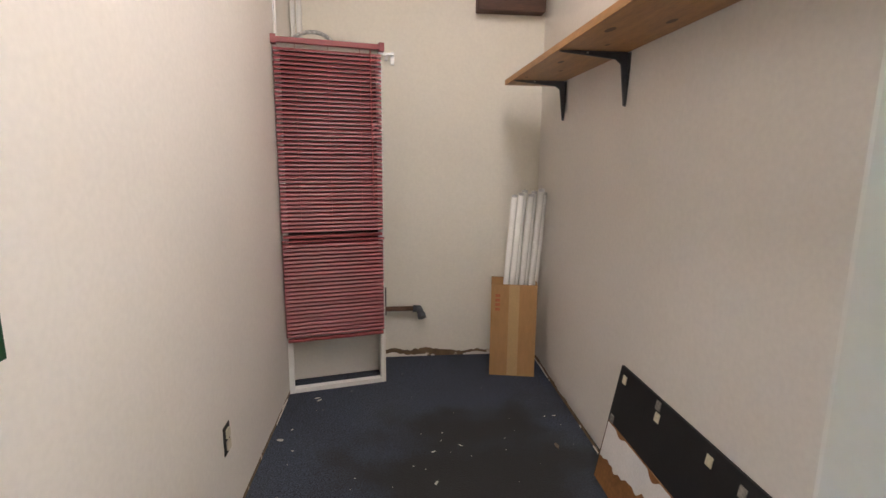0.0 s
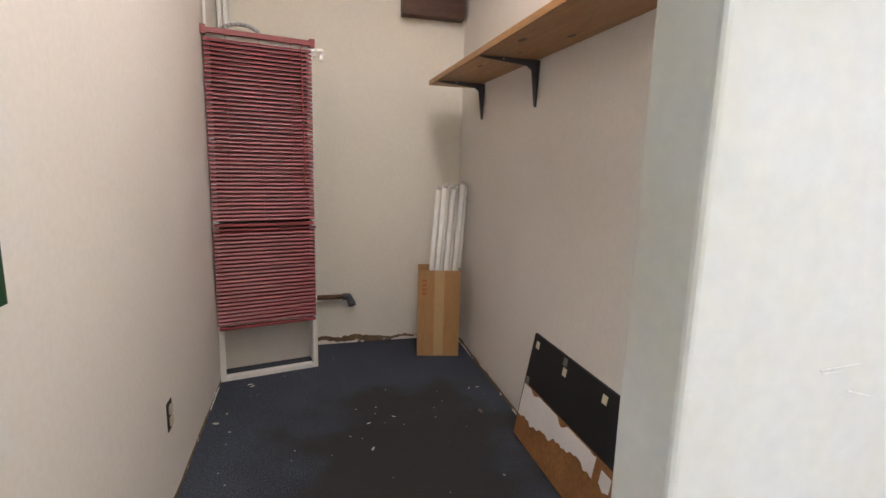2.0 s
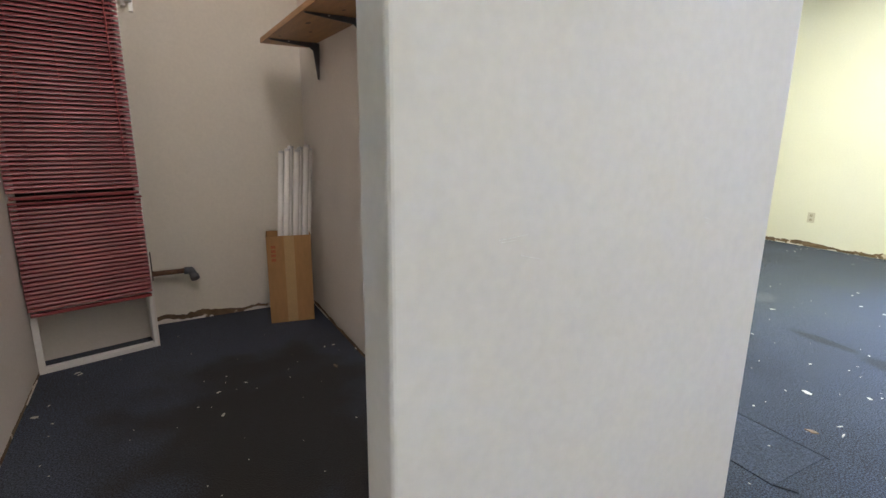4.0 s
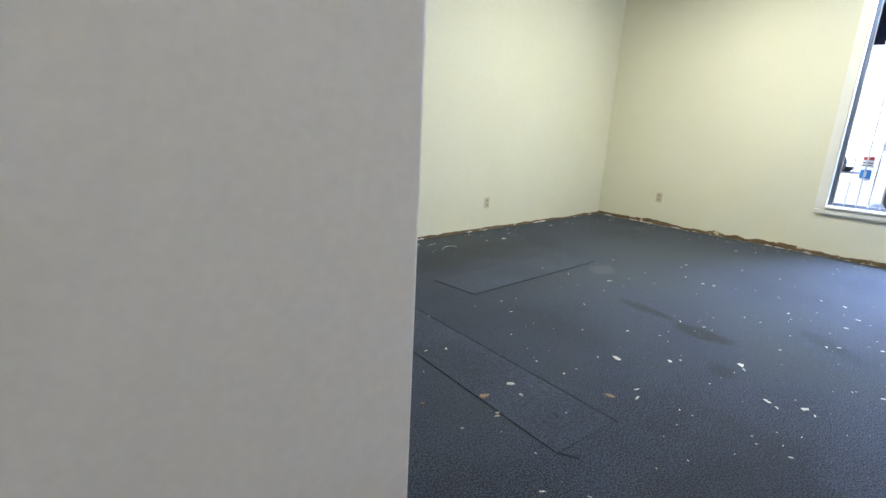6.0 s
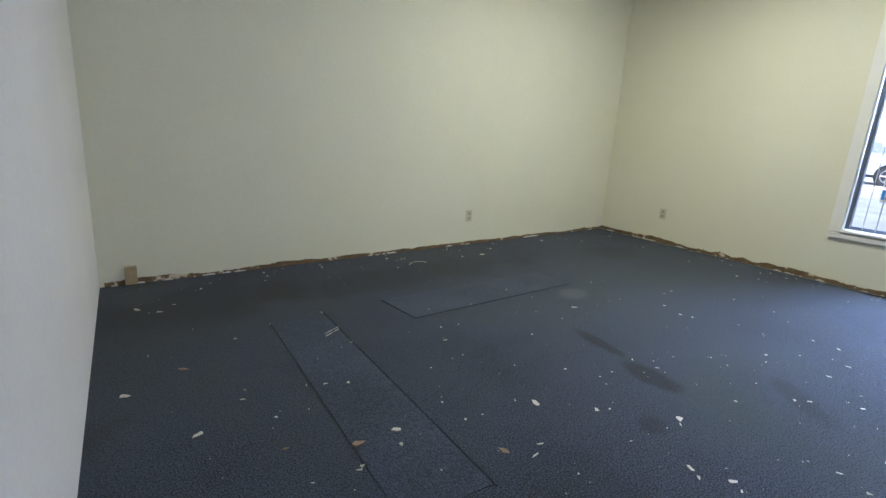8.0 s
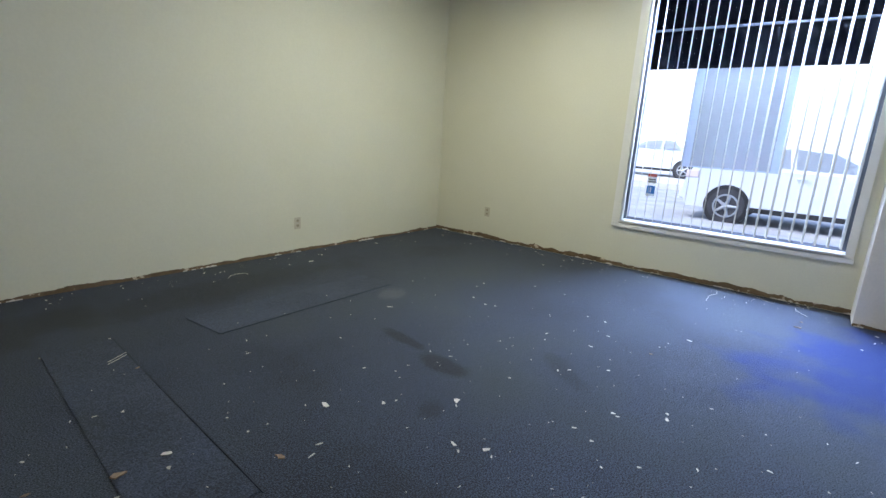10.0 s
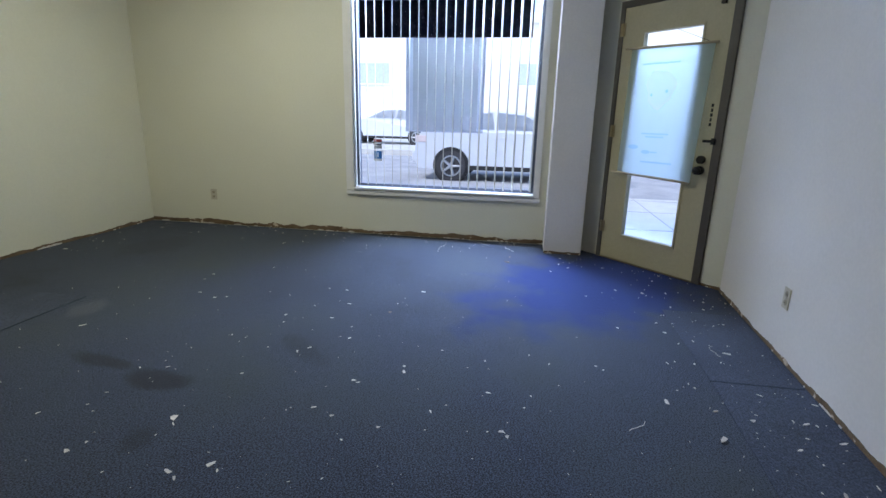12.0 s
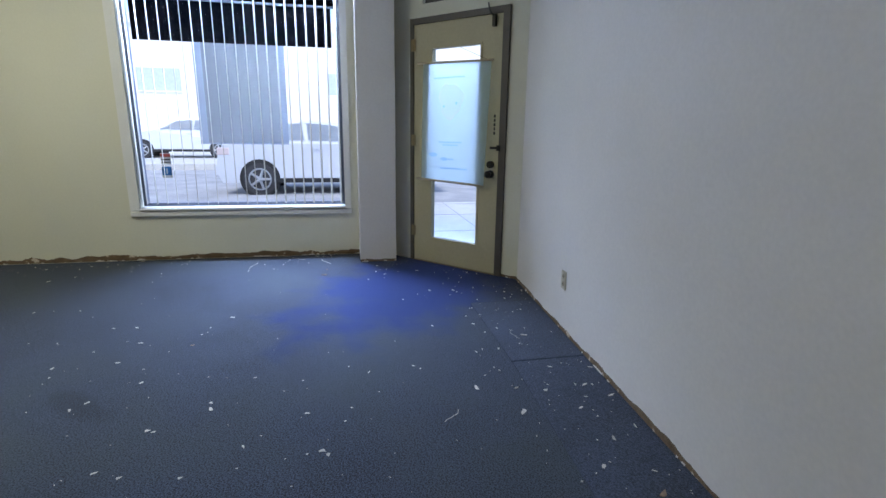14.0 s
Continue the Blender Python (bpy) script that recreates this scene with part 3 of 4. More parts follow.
for i in range(7):
    tb = thing("fluorescent_tube", Matrix.Identity(4), "spare white fluorescent tube leaning in the cardboard box", "lamp tube", group="spare tubes")
    a = Vector((4.825 + 0.029 * i, 2.655 - 0.02 * (i % 2) - 0.004 * i, 0.012))
    b2 = Vector((4.908 + 0.0290 * i, 2.695 - 0.042 * (i % 2) - 0.004 * i, 1.092 + 0.012 * (i % 3) + 0.003 * i))
    d = (b2 - a).normalized()
    part("glass_tube", rod(B(), a + d * 0.015, b2 - d * 0.015, 0.0185, seg=18), TUBE, tb, smooth=True)
    cap = rod(B(), b2 - d * 0.016, b2, 0.0175, seg=18)
    rod(cap, b2, b2 + d * 0.008, 0.002, seg=6)
    part("end_cap", cap, CHROME, tb)

# leaning hardboard panel
bfoot, btop = Vector((4.998, 1.570, 0.0)), Vector((5.086, 1.570, 0.482))
bl = Vector((-0.014, -1.0, 0.0)).normalized()
up = (btop - bfoot)
LH = up.length
upn = up.normalized()
nx = bl.cross(upn).normalized()
along = upn.cross(nx).normalized()
BM4 = Matrix(((along.x, upn.x, nx.x, bfoot.x), (along.y, upn.y, nx.y, bfoot.y), (along.z, upn.z, nx.z, bfoot.z), (0, 0, 0, 1)))
if nx.x > 0:
    BM4 = BM4 @ Matrix.Diagonal((1, 1, -1, 1))
BM4 = Matrix.Translation((0, 0, 0.004)) @ BM4
LB = 1.15
bd = thing("leaning_board", Matrix.Identity(4), "black display board with torn brown hardboard, leaning on the wall", "board")


def on_board(x0, x1, y0, y1, z0, z1):
    b = box(B(), x0, x1, y0, y1, z0, z1, m=BM4)
    bmesh.ops.recalc_face_normals(b, faces=b.faces)
    return b


part("backing", on_board(0, LB, 0, LH, -0.012, 0.0), BLACK, bd)
part("torn_panel", on_board(0.012, LB, 0.004, LH * 0.52, 0.0, 0.004), RAW, bd, "bare brown hardboard with torn paper")


def torn_sheet(x0, x1, base, seed, mat, amp=0.035, ytop=None, thick=0.0012):
    b = B()
    rg = random.Random(seed)
    nst = int((x1 - x0) / 0.008)
    lo, hi = [], []
    for i in range(nst + 1):
        x = x0 + (x1 - x0) * i / nst
        f = noise.noise((x * 9, seed, 0)) + 0.5 * noise.noise((x * 31, seed, 1))
        yb = base(x) + amp * f
        yt = ytop(x) if ytop else LH * 0.515
        yb = min(yb, yt - 0.002)
        lo.append([b.verts.new(BM4 @ Vector((x, yb, zz))) for zz in (0.004, 0.004 + thick)])
        hi.append([b.verts.new(BM4 @ Vector((x, yt, zz))) for zz in (0.004, 0.004 + thick)])
    for i in range(nst):
        b.faces.new((lo[i][1], lo[i + 1][1], hi[i + 1][1], hi[i][1]))
        b.faces.new((lo[i][0], lo[i + 1][0], lo[i + 1][1], lo[i][1]))
    bmesh.ops.recalc_face_normals(b, faces=b.faces)
    return part("torn_paper", b, mat, bd, "torn remains of white facing paper")


torn_sheet(0.016, 0.62, lambda x: LH * (0.20 + 0.30 * x), 3, PAPERW, ytop=lambda x: LH * (0.515 - 0.10 * max(0, noise.noise((x * 12, 5, 2)))))
torn_sheet(0.66, 0.72, lambda x: LH * (0.34 + 0.9 * abs(x - 0.69)), 8, PAPERW, amp=0.012, ytop=lambda x: LH * 0.47)
for x, y, s in ((0.035, 0.88, 1), (0.290, 0.84, 1), (0.280, 0.92, 0), (0.570, 0.88, 1), (0.710, 0.88, 0), (0.015, 0.52, 0), (0.95, 0.86, 1)):
    part("adhesive_square", on_board(x, x + 0.028, LH * y, LH * y + 0.032, 0.0005, 0.003), VELCRO if s else VELCRO_D, bd)

# shelf and brackets
sh = thing("wall_shelf", pose(0, 0, 1.714), "long varnished pine shelf on steel brackets", "shelf")
part("board", box(B(), 4.812, 5.096, 0.02, 2.635, 0, 0.028, bevel=0.003), PINE, sh)
for x, y, a, b2 in ((4.90, 1.95, 0.030, 0.012), (4.97, 2.15, 0.018, 0.008), (4.88, 1.42, 0.034, 0.014), (5.02, 1.30, 0.028, 0.012), (4.96, 1.62, 0.016, 0.007), (4.92, 0.85, 0.03, 0.013), (4.86, 2.35, 0.014, 0.007), (5.00, 0.5, 0.03, 0.012)):
    bm = B()
    bmesh.ops.create_circle(bm, cap_ends=True, segments=14, radius=1, matrix=Matrix.Translation((x, y, -0.0006)) @ Matrix.Diagonal((b2, a, 1, 1)))
    part("knot", bm, KNOT, sh)
for y in (1.731, 2.445):
    br = thing("shelf_bracket", pose(0, y, 1.714), "grey pressed steel shelf bracket under the pine shelf", "bracket", group="shelf brackets")
    bm = B()
    pr = [(0, -0.002), (-0.27, -0.002), (-0.27, -0.006), (-0.05, -0.028), (-0.028, -0.045), (-0.008, -0.20), (0, -0.205)]
    vs0 = [bm.verts.new((5.096 + p[0], -0.004, p[1])) for p in pr]
    vs1 = [bm.verts.new((5.096 + p[0], 0.004, p[1])) for p in pr]
    bm.faces.new(vs0)
    bm.faces.new(vs1[::-1])
    for i in range(len(pr)):
        j = (i + 1) % len(pr)
        bm.faces.new((vs0[i], vs0[j], vs1[j], vs1[i]))
    bmesh.ops.recalc_face_normals(bm, faces=bm.faces)
    part("web", bm, STEEL, br)
    bm = B()
    prv = None
    for z, hw in ((-0.002, 0.020), (-0.05, 0.018), (-0.12, 0.011), (-0.205, 0.003)):
        cur = [bm.verts.new((5.096 + dx, s * hw, z)) for dx in (0, 0.004) for s in (-1, 1)]
        if prv:
            bm.faces.new((prv[0], prv[1], cur[1], cur[0]))
            bm.faces.new((prv[2], prv[3], cur[3], cur[2]))
        prv = cur
    bmesh.ops.recalc_face_normals(bm, faces=bm.faces)
    part("wall_leg", bm, STEEL, br)
    part("shelf_leg", box(B(), 4.82, 5.088, -0.011, 0.011, -0.0035, -0.001), STEEL, br)
    part("screw", rod(B(), (4.93, 0, -0.009), (4.93, 0, -0.002), 0.006, seg=8), CHROME, br)

setting("beam", box(B(), 4.682, 5.090, 2.82, YC - 0.003, 2.163, H, bevel=0.006), BEAM, "dark stained timber beam end under the ceiling", "beam")

# pipes and fittings on the back wall
pp = thing("wall_pipe", Matrix.Identity(4), "rusty capped steel pipe stub on the closet wall", "pipe")
part("pipe", tube_path(B(), [(3.98, 2.86, 0.346), (4.315, 2.86, 0.346)], 0.016, 14), RUST, pp, smooth=True)
bm = tube_path(B(), [(4.300, 2.86, 0.346), (4.338, 2.86, 0.344), (4.352, 2.83, 0.316)], 0.023, 14)
part("elbow", bm, STEEL, pp, "grey galvanised elbow", smooth=True)
part("cap", rod(B(), (4.352, 2.83, 0.318), (4.357, 2.812, 0.298), 0.027, seg=14), STEEL, pp)
part("flange", box(B(), 3.97, 4.01, 2.87, YC, 0.318, 0.374), RUST, pp)
part("upright_bar", box(B(), 4.118, 4.129, 2.87, 2.895, 0.30, 0.48), DARK, pp)
# the first two uprights are added in place of wall edge lines
cd = thing("conduit", Matrix.Identity(4), "white uprights in the corner, a pipe and two wall edge lines", "conduit")
for x, y, r in ((XL + 0.009, 2.47, 0.008), (3.612, 2.885, 0.012), (3.648, 2.885, 0.016)):
    part("pipe", rod(B(), (x, y, 0.9), (x, y, H), r, seg=12), WHITE, cd, smooth=True)
fx = thing("flexible_conduit", Matrix.Identity(4), "grey flexible metal conduit looped above the blinds", "conduit")
arc = [(3.728 + 0.13 * math.cos(math.pi * i / 16), 2.80, 1.905 + 0.096 * math.sin(math.pi * i / 16)) for i in range(17)]
part("hose", tube_path(B(), [(arc[0][0], 2.80, 1.4)] + arc + [(arc[-1][0], 2.80, 1.4)], 0.011, 10), CHROME, fx, smooth=True)
part("clip", box(B(), 3.83, 3.88, 2.78, YC, 1.38, 1.41), STEEL, fx)
hk = thing("curtain_bracket", Matrix.Identity(4), "small bright curtain rod bracket on the closet wall", "bracket")
part("plate", box(B(), 4.172, 4.192, YC - 0.017, YC, 1.855, 1.925), CHROME, hk)
part("arm", box(B(), 4.08, 4.19, YC - 0.037, YC - 0.017, 1.905, 1.917), CHROME, hk)
part("clamp", box(B(), 4.135, 4.155, YC - 0.047, YC - 0.017, 1.875, 1.905), WHITE, hk)

# green board on the entry wall
gb = thing("green_board", pose(XL, 0, 0), "dark green chalkboard fixed on the white wall", "board")
part("panel", box(B(), 0.0, 0.018, -1.15, 0.531, 1.000, 2.15, bevel=0.002), GREEN, gb)

# ---- scratches on the stub ----
bm = B()
for a, b2, r in (((4.519, 1.069), (4.562, 1.073), 0.0011), ((4.521, 1.066), (4.545, 1.067), 0.0008), ((4.553, 1.047), (4.585, 1.039), 0.0009), ((4.899, 1.073), (4.917, 1.067), 0.0008), ((4.905, 1.064), (4.912, 1.062), 0.0006)):
    ya, yb = [-0.0842 - 0.040 * (q[0] - 4.388) / 0.690 for q in (a, b2)]
    rod(bm, (a[0], ya, a[1]), (b2[0], yb, b2[1]), r, r * 0.3, seg=6)
tagged(part("wall_scratch", bm, material("bare_plaster", (0.84, 0.82, 0.78), 0.8)), "shallow white scratches in the wall paint", "scratch", kind="structure")


# ---- torn baseboard lines ----
def torn_base(name, p0, p1, n_in, h, seed, label):
    p0, p1 = Vector((*p0, 0)), Vector((*p1, 0))
    d = p1 - p0
    L = d.length
    d = d / L
    nv = Vector((*n_in, 0)).normalized()
    g, c = B(), B()
    for b, lowm, off, sd, mh in ((g, 0.0, 0.003, seed, h), (c, 0.0, 0.006, seed + 20, h * 0.5)):
        step = 0.012
        nst = int(L / step)
        prv = None
        for i in range(nst + 1):
            s = L * i / nst
            f = noise.noise((s * 2.1, sd, 0)) + 0.5 * noise.noise((s * 9, sd, 1)) + 0.25 * noise.noise((s * 40, sd, 2))
            if b is g:
                top = mh * max(0.0, 0.62 + 0.55 * f)
            else:
                top = mh * max(0.0, 0.05 + 1.4 * f)
            q = p0 + d * s
            if top < 0.004:
                prv = None
                continue
            cur = [b.verts.new(q + nv * off), b.verts.new(q + nv * off + Vector((0, 0, top))), b.verts.new(q + Vector((0, 0, top + 0.002)))]
            if prv:
                b.faces.new((prv[0], cur[0], cur[1], prv[1]))
                b.faces.new((prv[1], cur[1], cur[2], prv[2]))
            prv = cur
    t = thing(name, Matrix.Identity(4), label, "baseboard", kind="structure")
    part("glue_strip", g, GLUE, t)
    part("paint_edge", c, PAINT_EDGE, t)


torn_base("baseboard", (5.34, YF), (XW, YF), (0, -1), 0.042, 1, "torn brown glue line of a removed baseboard")
torn_base("baseboard", (XW, YF), (XW, -1.575), (-1, 0), 0.065, 2, "torn brown glue line under the shop window")
torn_base("baseboard", (9.49, near_y(9.49)), (4.2, near_y(4.2)), (0.068, 1), 0.036, 3, "torn glue line along the white wall")
torn_base("baseboard", (4.0, YC), (5.11, YC), (0, -1), 0.070, 4, "torn glue line behind the closet")
torn_base("baseboard", (5.112, 2.90), (5.05, 0.2), (-1, 0.02), 0.030, 5, "torn paint line on the closet wall")
torn_base("baseboard", (XL, 2.45), (XL, -0.2), (1, 0), 0.022, 6, "torn paint line on the closet wall")
torn_base("baseboard", (10.292, -1.575), (10.292, -1.915), (-1, 0), 0.030, 7, "torn paint line at the column")
q0, q1 = on_door(1.19, -0.01, 0), on_door(0.995, -0.01, 0)
torn_base("baseboard", (q1.x, q1.y), (q0.x, q0.y), (DN.x, DN.y), 0.035, 9, "torn paint line beside the door")
# small tan block against the wall at baseboard height
jb = thing("junction_box", pose(5.49, YF, 0.0), "small tan block low on the wall", "box")
part("body", box(B(), -0.035, 0.035, -0.035, 0, 0.005, 0.13, bevel=0.004), material("tan_box_paint", (0.38, 0.29, 0.17), 0.7, vary=0.2, scale=20), jb)


# ---- carpet patches and stains ----
def slab(name, pts, h, mat, label, cat="carpet patch"):
    tagged(part(name, prism(B(), pts, 0.0, h), mat), label, cat, kind="structure")


slab("carpet_patch", [(5.945, 0.135), (6.288, 0.115), (6.398, 1.80), (6.075, 1.80)], 0.004, PATCH, "raised strip of bluer carpet")
SEAM = material("carpet_seam", (0.027, 0.035, 0.050), 0.95, vary=0.5, scale=9, fine=170, bump=0.8, dist=0.006)
for pa, pb, wd in (((6.294, 0.10), (6.404, 1.80), 0.010), ((6.86, 1.455), (8.34, 1.475), 0.006), ((6.855, 1.455), (6.825, 1.82), 0.008), ((7.70, 1.49), (7.68, 1.83), 0.005), ((5.950, 0.139), (5.985, 0.07), 0.012), ((8.99, -2.33), (8.985, -2.79), 0.008), ((8.04, -2.32), (8.045, -2.72), 0.008)):
    sa, sb = Vector((*pa, 0)), Vector((*pb, 0))
    sn = (sb - sa).normalized().cross(Vector((0, 0, 1))) * wd / 3.4
    slab("carpet_seam", [tuple((sa + sn)[:2]), tuple((sb + sn)[:2]), tuple((sb - sn)[:2]), tuple((sa - sn)[:2])], 0.0045, SEAM, "dark open carpet seam", "seam")
slab("carpet_patch", [(6.86, 1.46), (8.34, 1.48), (8.34, 1.84), (6.83, 1.83)], 0.004, PATCH, "inset rectangle of bluer carpet")
slab("carpet_patch", [(8.045, -2.325), (8.985, -2.328), (8.98, -2.80), (8.05, -2.745)], 0.005, PATCH, "small carpet patch near the door")
slab("carpet_patch", [(6.3, -2.24), (8.035, -2.325), (8.04, -2.742), (6.3, -2.62)], 0.004, PATCH, "carpet strip along the white wall")


# ---- debris ----
def chip_mesh(name, seed, r, thick, mat, long=1.0):
    rg = random.Random(seed)
    b = B()
    kk = rg.randint(5, 8)
    pts = []
    for i in range(kk):
        a = 2 * math.pi * i / kk
        rr = r * rg.uniform(0.3, 1.15)
        pts.append((rr * math.cos(a) * long, rr * math.sin(a)))
    prism(b, pts, 0, thick)
    for v in b.verts:
        v.co.z += r * 0.25 * noise.noise((v.co.x * 60, v.co.y * 60, seed)) + r * 0.15
        v.co.z = max(v.co.z, 0.0)
    return mesh_of(name, b, mat)


chips = [chip_mesh("paint_chip", s, 0.0115, 0.002, CHIP, 1.8) for s in range(5)]
woods = [chip_mesh("wood_splinter", s + 9, 0.009, 0.003, CHIP_B, 2.2) for s in range(3)]
strip_chips = [(6.16, 0.541, 1.4, 0), (5.995, 0.533, 1.8, 1), (6.13, 0.456, 0.9, 0), (5.952, 0.421, 0.8, 0), (6.441, 0.225, 1.2, 1), (5.937, 0.409, 0.7, 0), (6.358, 1.326, 0.9, 1), (6.161, 0.954, 0.7, 0), (5.765, 0.656, 0.7, 1)]
middle_chips = [(6.795, 0.394, 1.6, 0), (6.992, 0.211, 1.0, 0), (7.05, 0.19, 0.6, 0), (7.25, -0.018, 1.6, 0), (6.968, -0.217, 1.0, 0), (6.945, -0.26, 0.7, 0), (7.031, -0.343, 1.2, 0), (7.639, -0.09, 0.7, 0), (7.684, -0.63, 0.9, 0), (7.816, -0.846, 1.0, 0), (7.87, -0.83, 0.8, 0), (7.358, -0.852, 0.7, 0), (7.405, -1.365, 0.9, 0), (7.71, -1.267, 0.7, 0), (7.432, -1.34, 0.9, 0), (7.394, -0.64, 0.8, 0), (7.907, -0.242, 0.8, 0), (7.961, -0.288, 0.8, 0), (8.353, 0.048, 0.8, 0), (8.54, -0.568, 0.8, 1), (8.96, -0.7, 1.0, 0)]
corner_chips = [(5.3, 0.626, 2.2, 0), (5.569, 1.447, 1.2, 1), (5.526, 0.898, 1.3, 0), (5.754, 1.127, 0.8, 1), (5.576, 2.234, 1.2, 0), (5.33, 1.314, 1.5, 0), (5.47, 2.33, 1.5, 0), (7.378, 2.7, 1.1, 0), (8.509, 2.607, 1.1, 0), (8.28, 2.463, 1.5, 0), (8.52, 0.65, 0.9, 0), (8.55, 0.585, 0.8, 0), (8.852, 0.962, 0.7, 0), (8.977, 0.965, 0.8, 0), (8.88, -0.02, 0.7, 0)]
door_chips = [(7.551, -2.213, 1.4, 0), (7.8, -2.06, 1.2, 0), (7.712, -2.383, 1.0, 0), (8.364, -2.512, 1.3, 0), (8.608, -1.98, 0.8, 0), (8.59, -2.25, 0.9, 0), (9.33, -2.08, 1.1, 0), (9.88, -1.255, 1.6, 1), (10.05, -1.267, 1.2, 1), (9.833, -1.77, 1.0, 0), (9.93, -1.7, 0.8, 0), (9.7, -1.62, 0.7, 0), (9.99, -1.8, 0.7, 0), (10.12, -1.72, 0.9, 0), (9.15, -1.85, 0.6, 0), (7.305, -2.509, 0.9, 0), (7.149, -2.378, 1.0, 0), (6.98, -2.512, 1.5, 1)]
closet_chips = [(3.769, 2.331, 0.9, 0), (3.64, 1.953, 1.1, 0), (4.915, 1.787, 1.2, 1), (4.338, 1.578, 0.8, 0), (3.716, 1.861, 0.5, 0), (3.679, 2.041, 0.5, 0), (4.25, 1.7, 0.4, 0), (4.4, 1.95, 0.4, 0)]
big_chips = strip_chips + middle_chips + corner_chips + door_chips + closet_chips
rg = random.Random(11)
for x, y, s, w in big_chips:
    me = (woods if w else chips)[rg.randrange(3)]
    ob = new(me.name.split(".")[0], me)
    lift = 0.006 if 5.93 < x < 6.40 and -0.1 < y < 1.77 else (0.005 if y < -2.2 else 0.0)
    ob.matrix_basis = pose(x, y, lift, 0, 0, rg.uniform(0, 360)) @ Matrix.Diagonal((s, s, s, 1))
    tagged(ob, "brown torn splinter lying on the carpet" if w else "curled off-white paint chip lying on the carpet", "debris", group="floor debris")

dv, df = [], []
rg = random.Random(21)
for i in range(1100):
    u = rg.random()
    if u < 0.12:
        x, y = rg.uniform(3.65, 5.0), rg.uniform(0.2, 2.6)
        if rg.random() < 0.55:
            continue
    elif u < 0.30:
        x = rg.uniform(5.5, 9.4)
        y = near_y(x) + abs(rg.gauss(0, 0.25)) + 0.03
    elif u < 0.46:
        x, y = XW - abs(rg.gauss(0, 0.25)) - 0.03, rg.uniform(-1.5, 2.7)
    elif u < 0.58:
        x, y = rg.uniform(5.4, 10.5), YF - abs(rg.gauss(0, 0.22)) - 0.03
    elif u < 0.61:
        q = on_door(rg.uniform(0, 1), abs(rg.gauss(0.25, 0.25)) + 0.04, 0)
        x, y = q.x, q.y
    else:
        x, y = rg.gauss(7.2, 1.4), rg.gauss(-0.3, 1.1)
    if x > XW - 0.02 or y > YF - 0.02 or y < near_y(x) + 0.02 or x < XL or (x < 5.4 and y > -0.3 and x > 5.0):
        continue
    if (x - DA.x) * DN.x + (y - DA.y) * DN.y < 0.03 or (x > 10.27 and y < -1.55):
        continue
    r = 0.0013 + 0.0048 * rg.random() ** 5
    kk, a0, st = 5, rg.uniform(0, 6.28), rg.uniform(1.2, 5.0)
    z0 = 0.0045 if (5.9 < x < 6.42 and 0.1 < y < 1.8) or (6.85 < x < 8.7 and 1.38 < y < 1.81) or y < -2.2 else 0.0
    n0 = len(dv)
    ca, sa = math.cos(a0), math.sin(a0)
    for zz in (0.0, z0 + 0.0006 + r * 0.3):
        for j in range(kk):
            a = 2 * math.pi * j / kk
            rr = r * rg.uniform(0.4, 1.1)
            px, py = rr * st * math.cos(a), rr * math.sin(a)
            dv.append((x + px * ca - py * sa, y + px * sa + py * ca, zz))
    df.append([n0 + kk + j for j in range(kk)])
    for j in range(kk):
        df.append([n0 + j, n0 + (j + 1) % kk, n0 + kk + (j + 1) % kk, n0 + kk + j])
me = bpy.data.meshes.new("crumbs")
me.from_pydata(dv, [], df)
me.materials.append(CHIP)
tagged(new("paint_crumbs", me), "scattered off-white paint crumbs on the carpet", "debris", kind="stuff")

# curled scraps of wire and trim by the window wall
for x, y, L, seed in ((10.42, -1.05, 0.30, 1), (10.38, -0.62, 0.34, 2), (10.25, -1.30, 0.22, 3), (10.50, -1.30, 0.16, 4), (8.46, -2.47, 0.16, 5), (7.62, -1.93, 0.12, 6), (7.45, 2.45, 0.20, 7), (6.27, 1.46, 0.12, 8), (6.28, 1.49, 0.12, 9)):
    rg = random.Random(seed)
    a = rg.uniform(0, 3.1) if seed < 8 else 0.5
    pts, p = [], Vector((x, y, 0.0045 if seed < 8 else 0.008))
    for i in range(9):
        pts.append(tuple(p))
        a += rg.uniform(-0.55, 0.55) if seed < 8 else 0.0
        p = p + Vector((math.cos(a), math.sin(a), 0)) * L / 8
        p.z = max(0.0045, 0.006 + 0.012 * noise.noise((i * 0.6, seed, 3))) if seed < 8 else 0.008
    tagged(part("wire_scrap", tube_path(B(), pts, 0.0013, 6), CHIP, smooth=True), "thin curled pale scrap lying on the carpet", "debris", group="floor debris")

# ---- outside ----
setting("ground", box(B(), -400, 400, -400, 400, -0.60, -0.20), ASPHALT, "pale asphalt street reaching the distance", "ground")
setting("pavement", box(B(), 10.62, 14.6, -30, 30, -0.20, -0.05), CONCRETE, "concrete sidewalk with joints", "pavement")
setting("road", box(B(), 14.6, 22.5, -60, 60, -0.199, -0.052), ASPHALT, "grey street with parked cars", "road")
setting("far_pavement", box(B(), 22.5, 60, -60, 60, -0.199, 0.13), CONCRETE, "raised concrete lot across the street", "pavement")
bm = B()
for i in range(14):
    box(bm, 10.7, 14.6, -8.0 + i * 1.2, -7.985 + i * 1.2, -0.05, -0.047)
for x in (11.9, 13.2, 14.35):
    box(bm, x, x + 0.015, -30, 30, -0.05, -0.0465)
tagged(part("pavement_joint", bm, ASPHALT), "dark joints between sidewalk slabs", "joint", kind="structure")
aw = thing("awning", Matrix.Identity(4), "black fabric awning valance over the sidewalk", "awning")
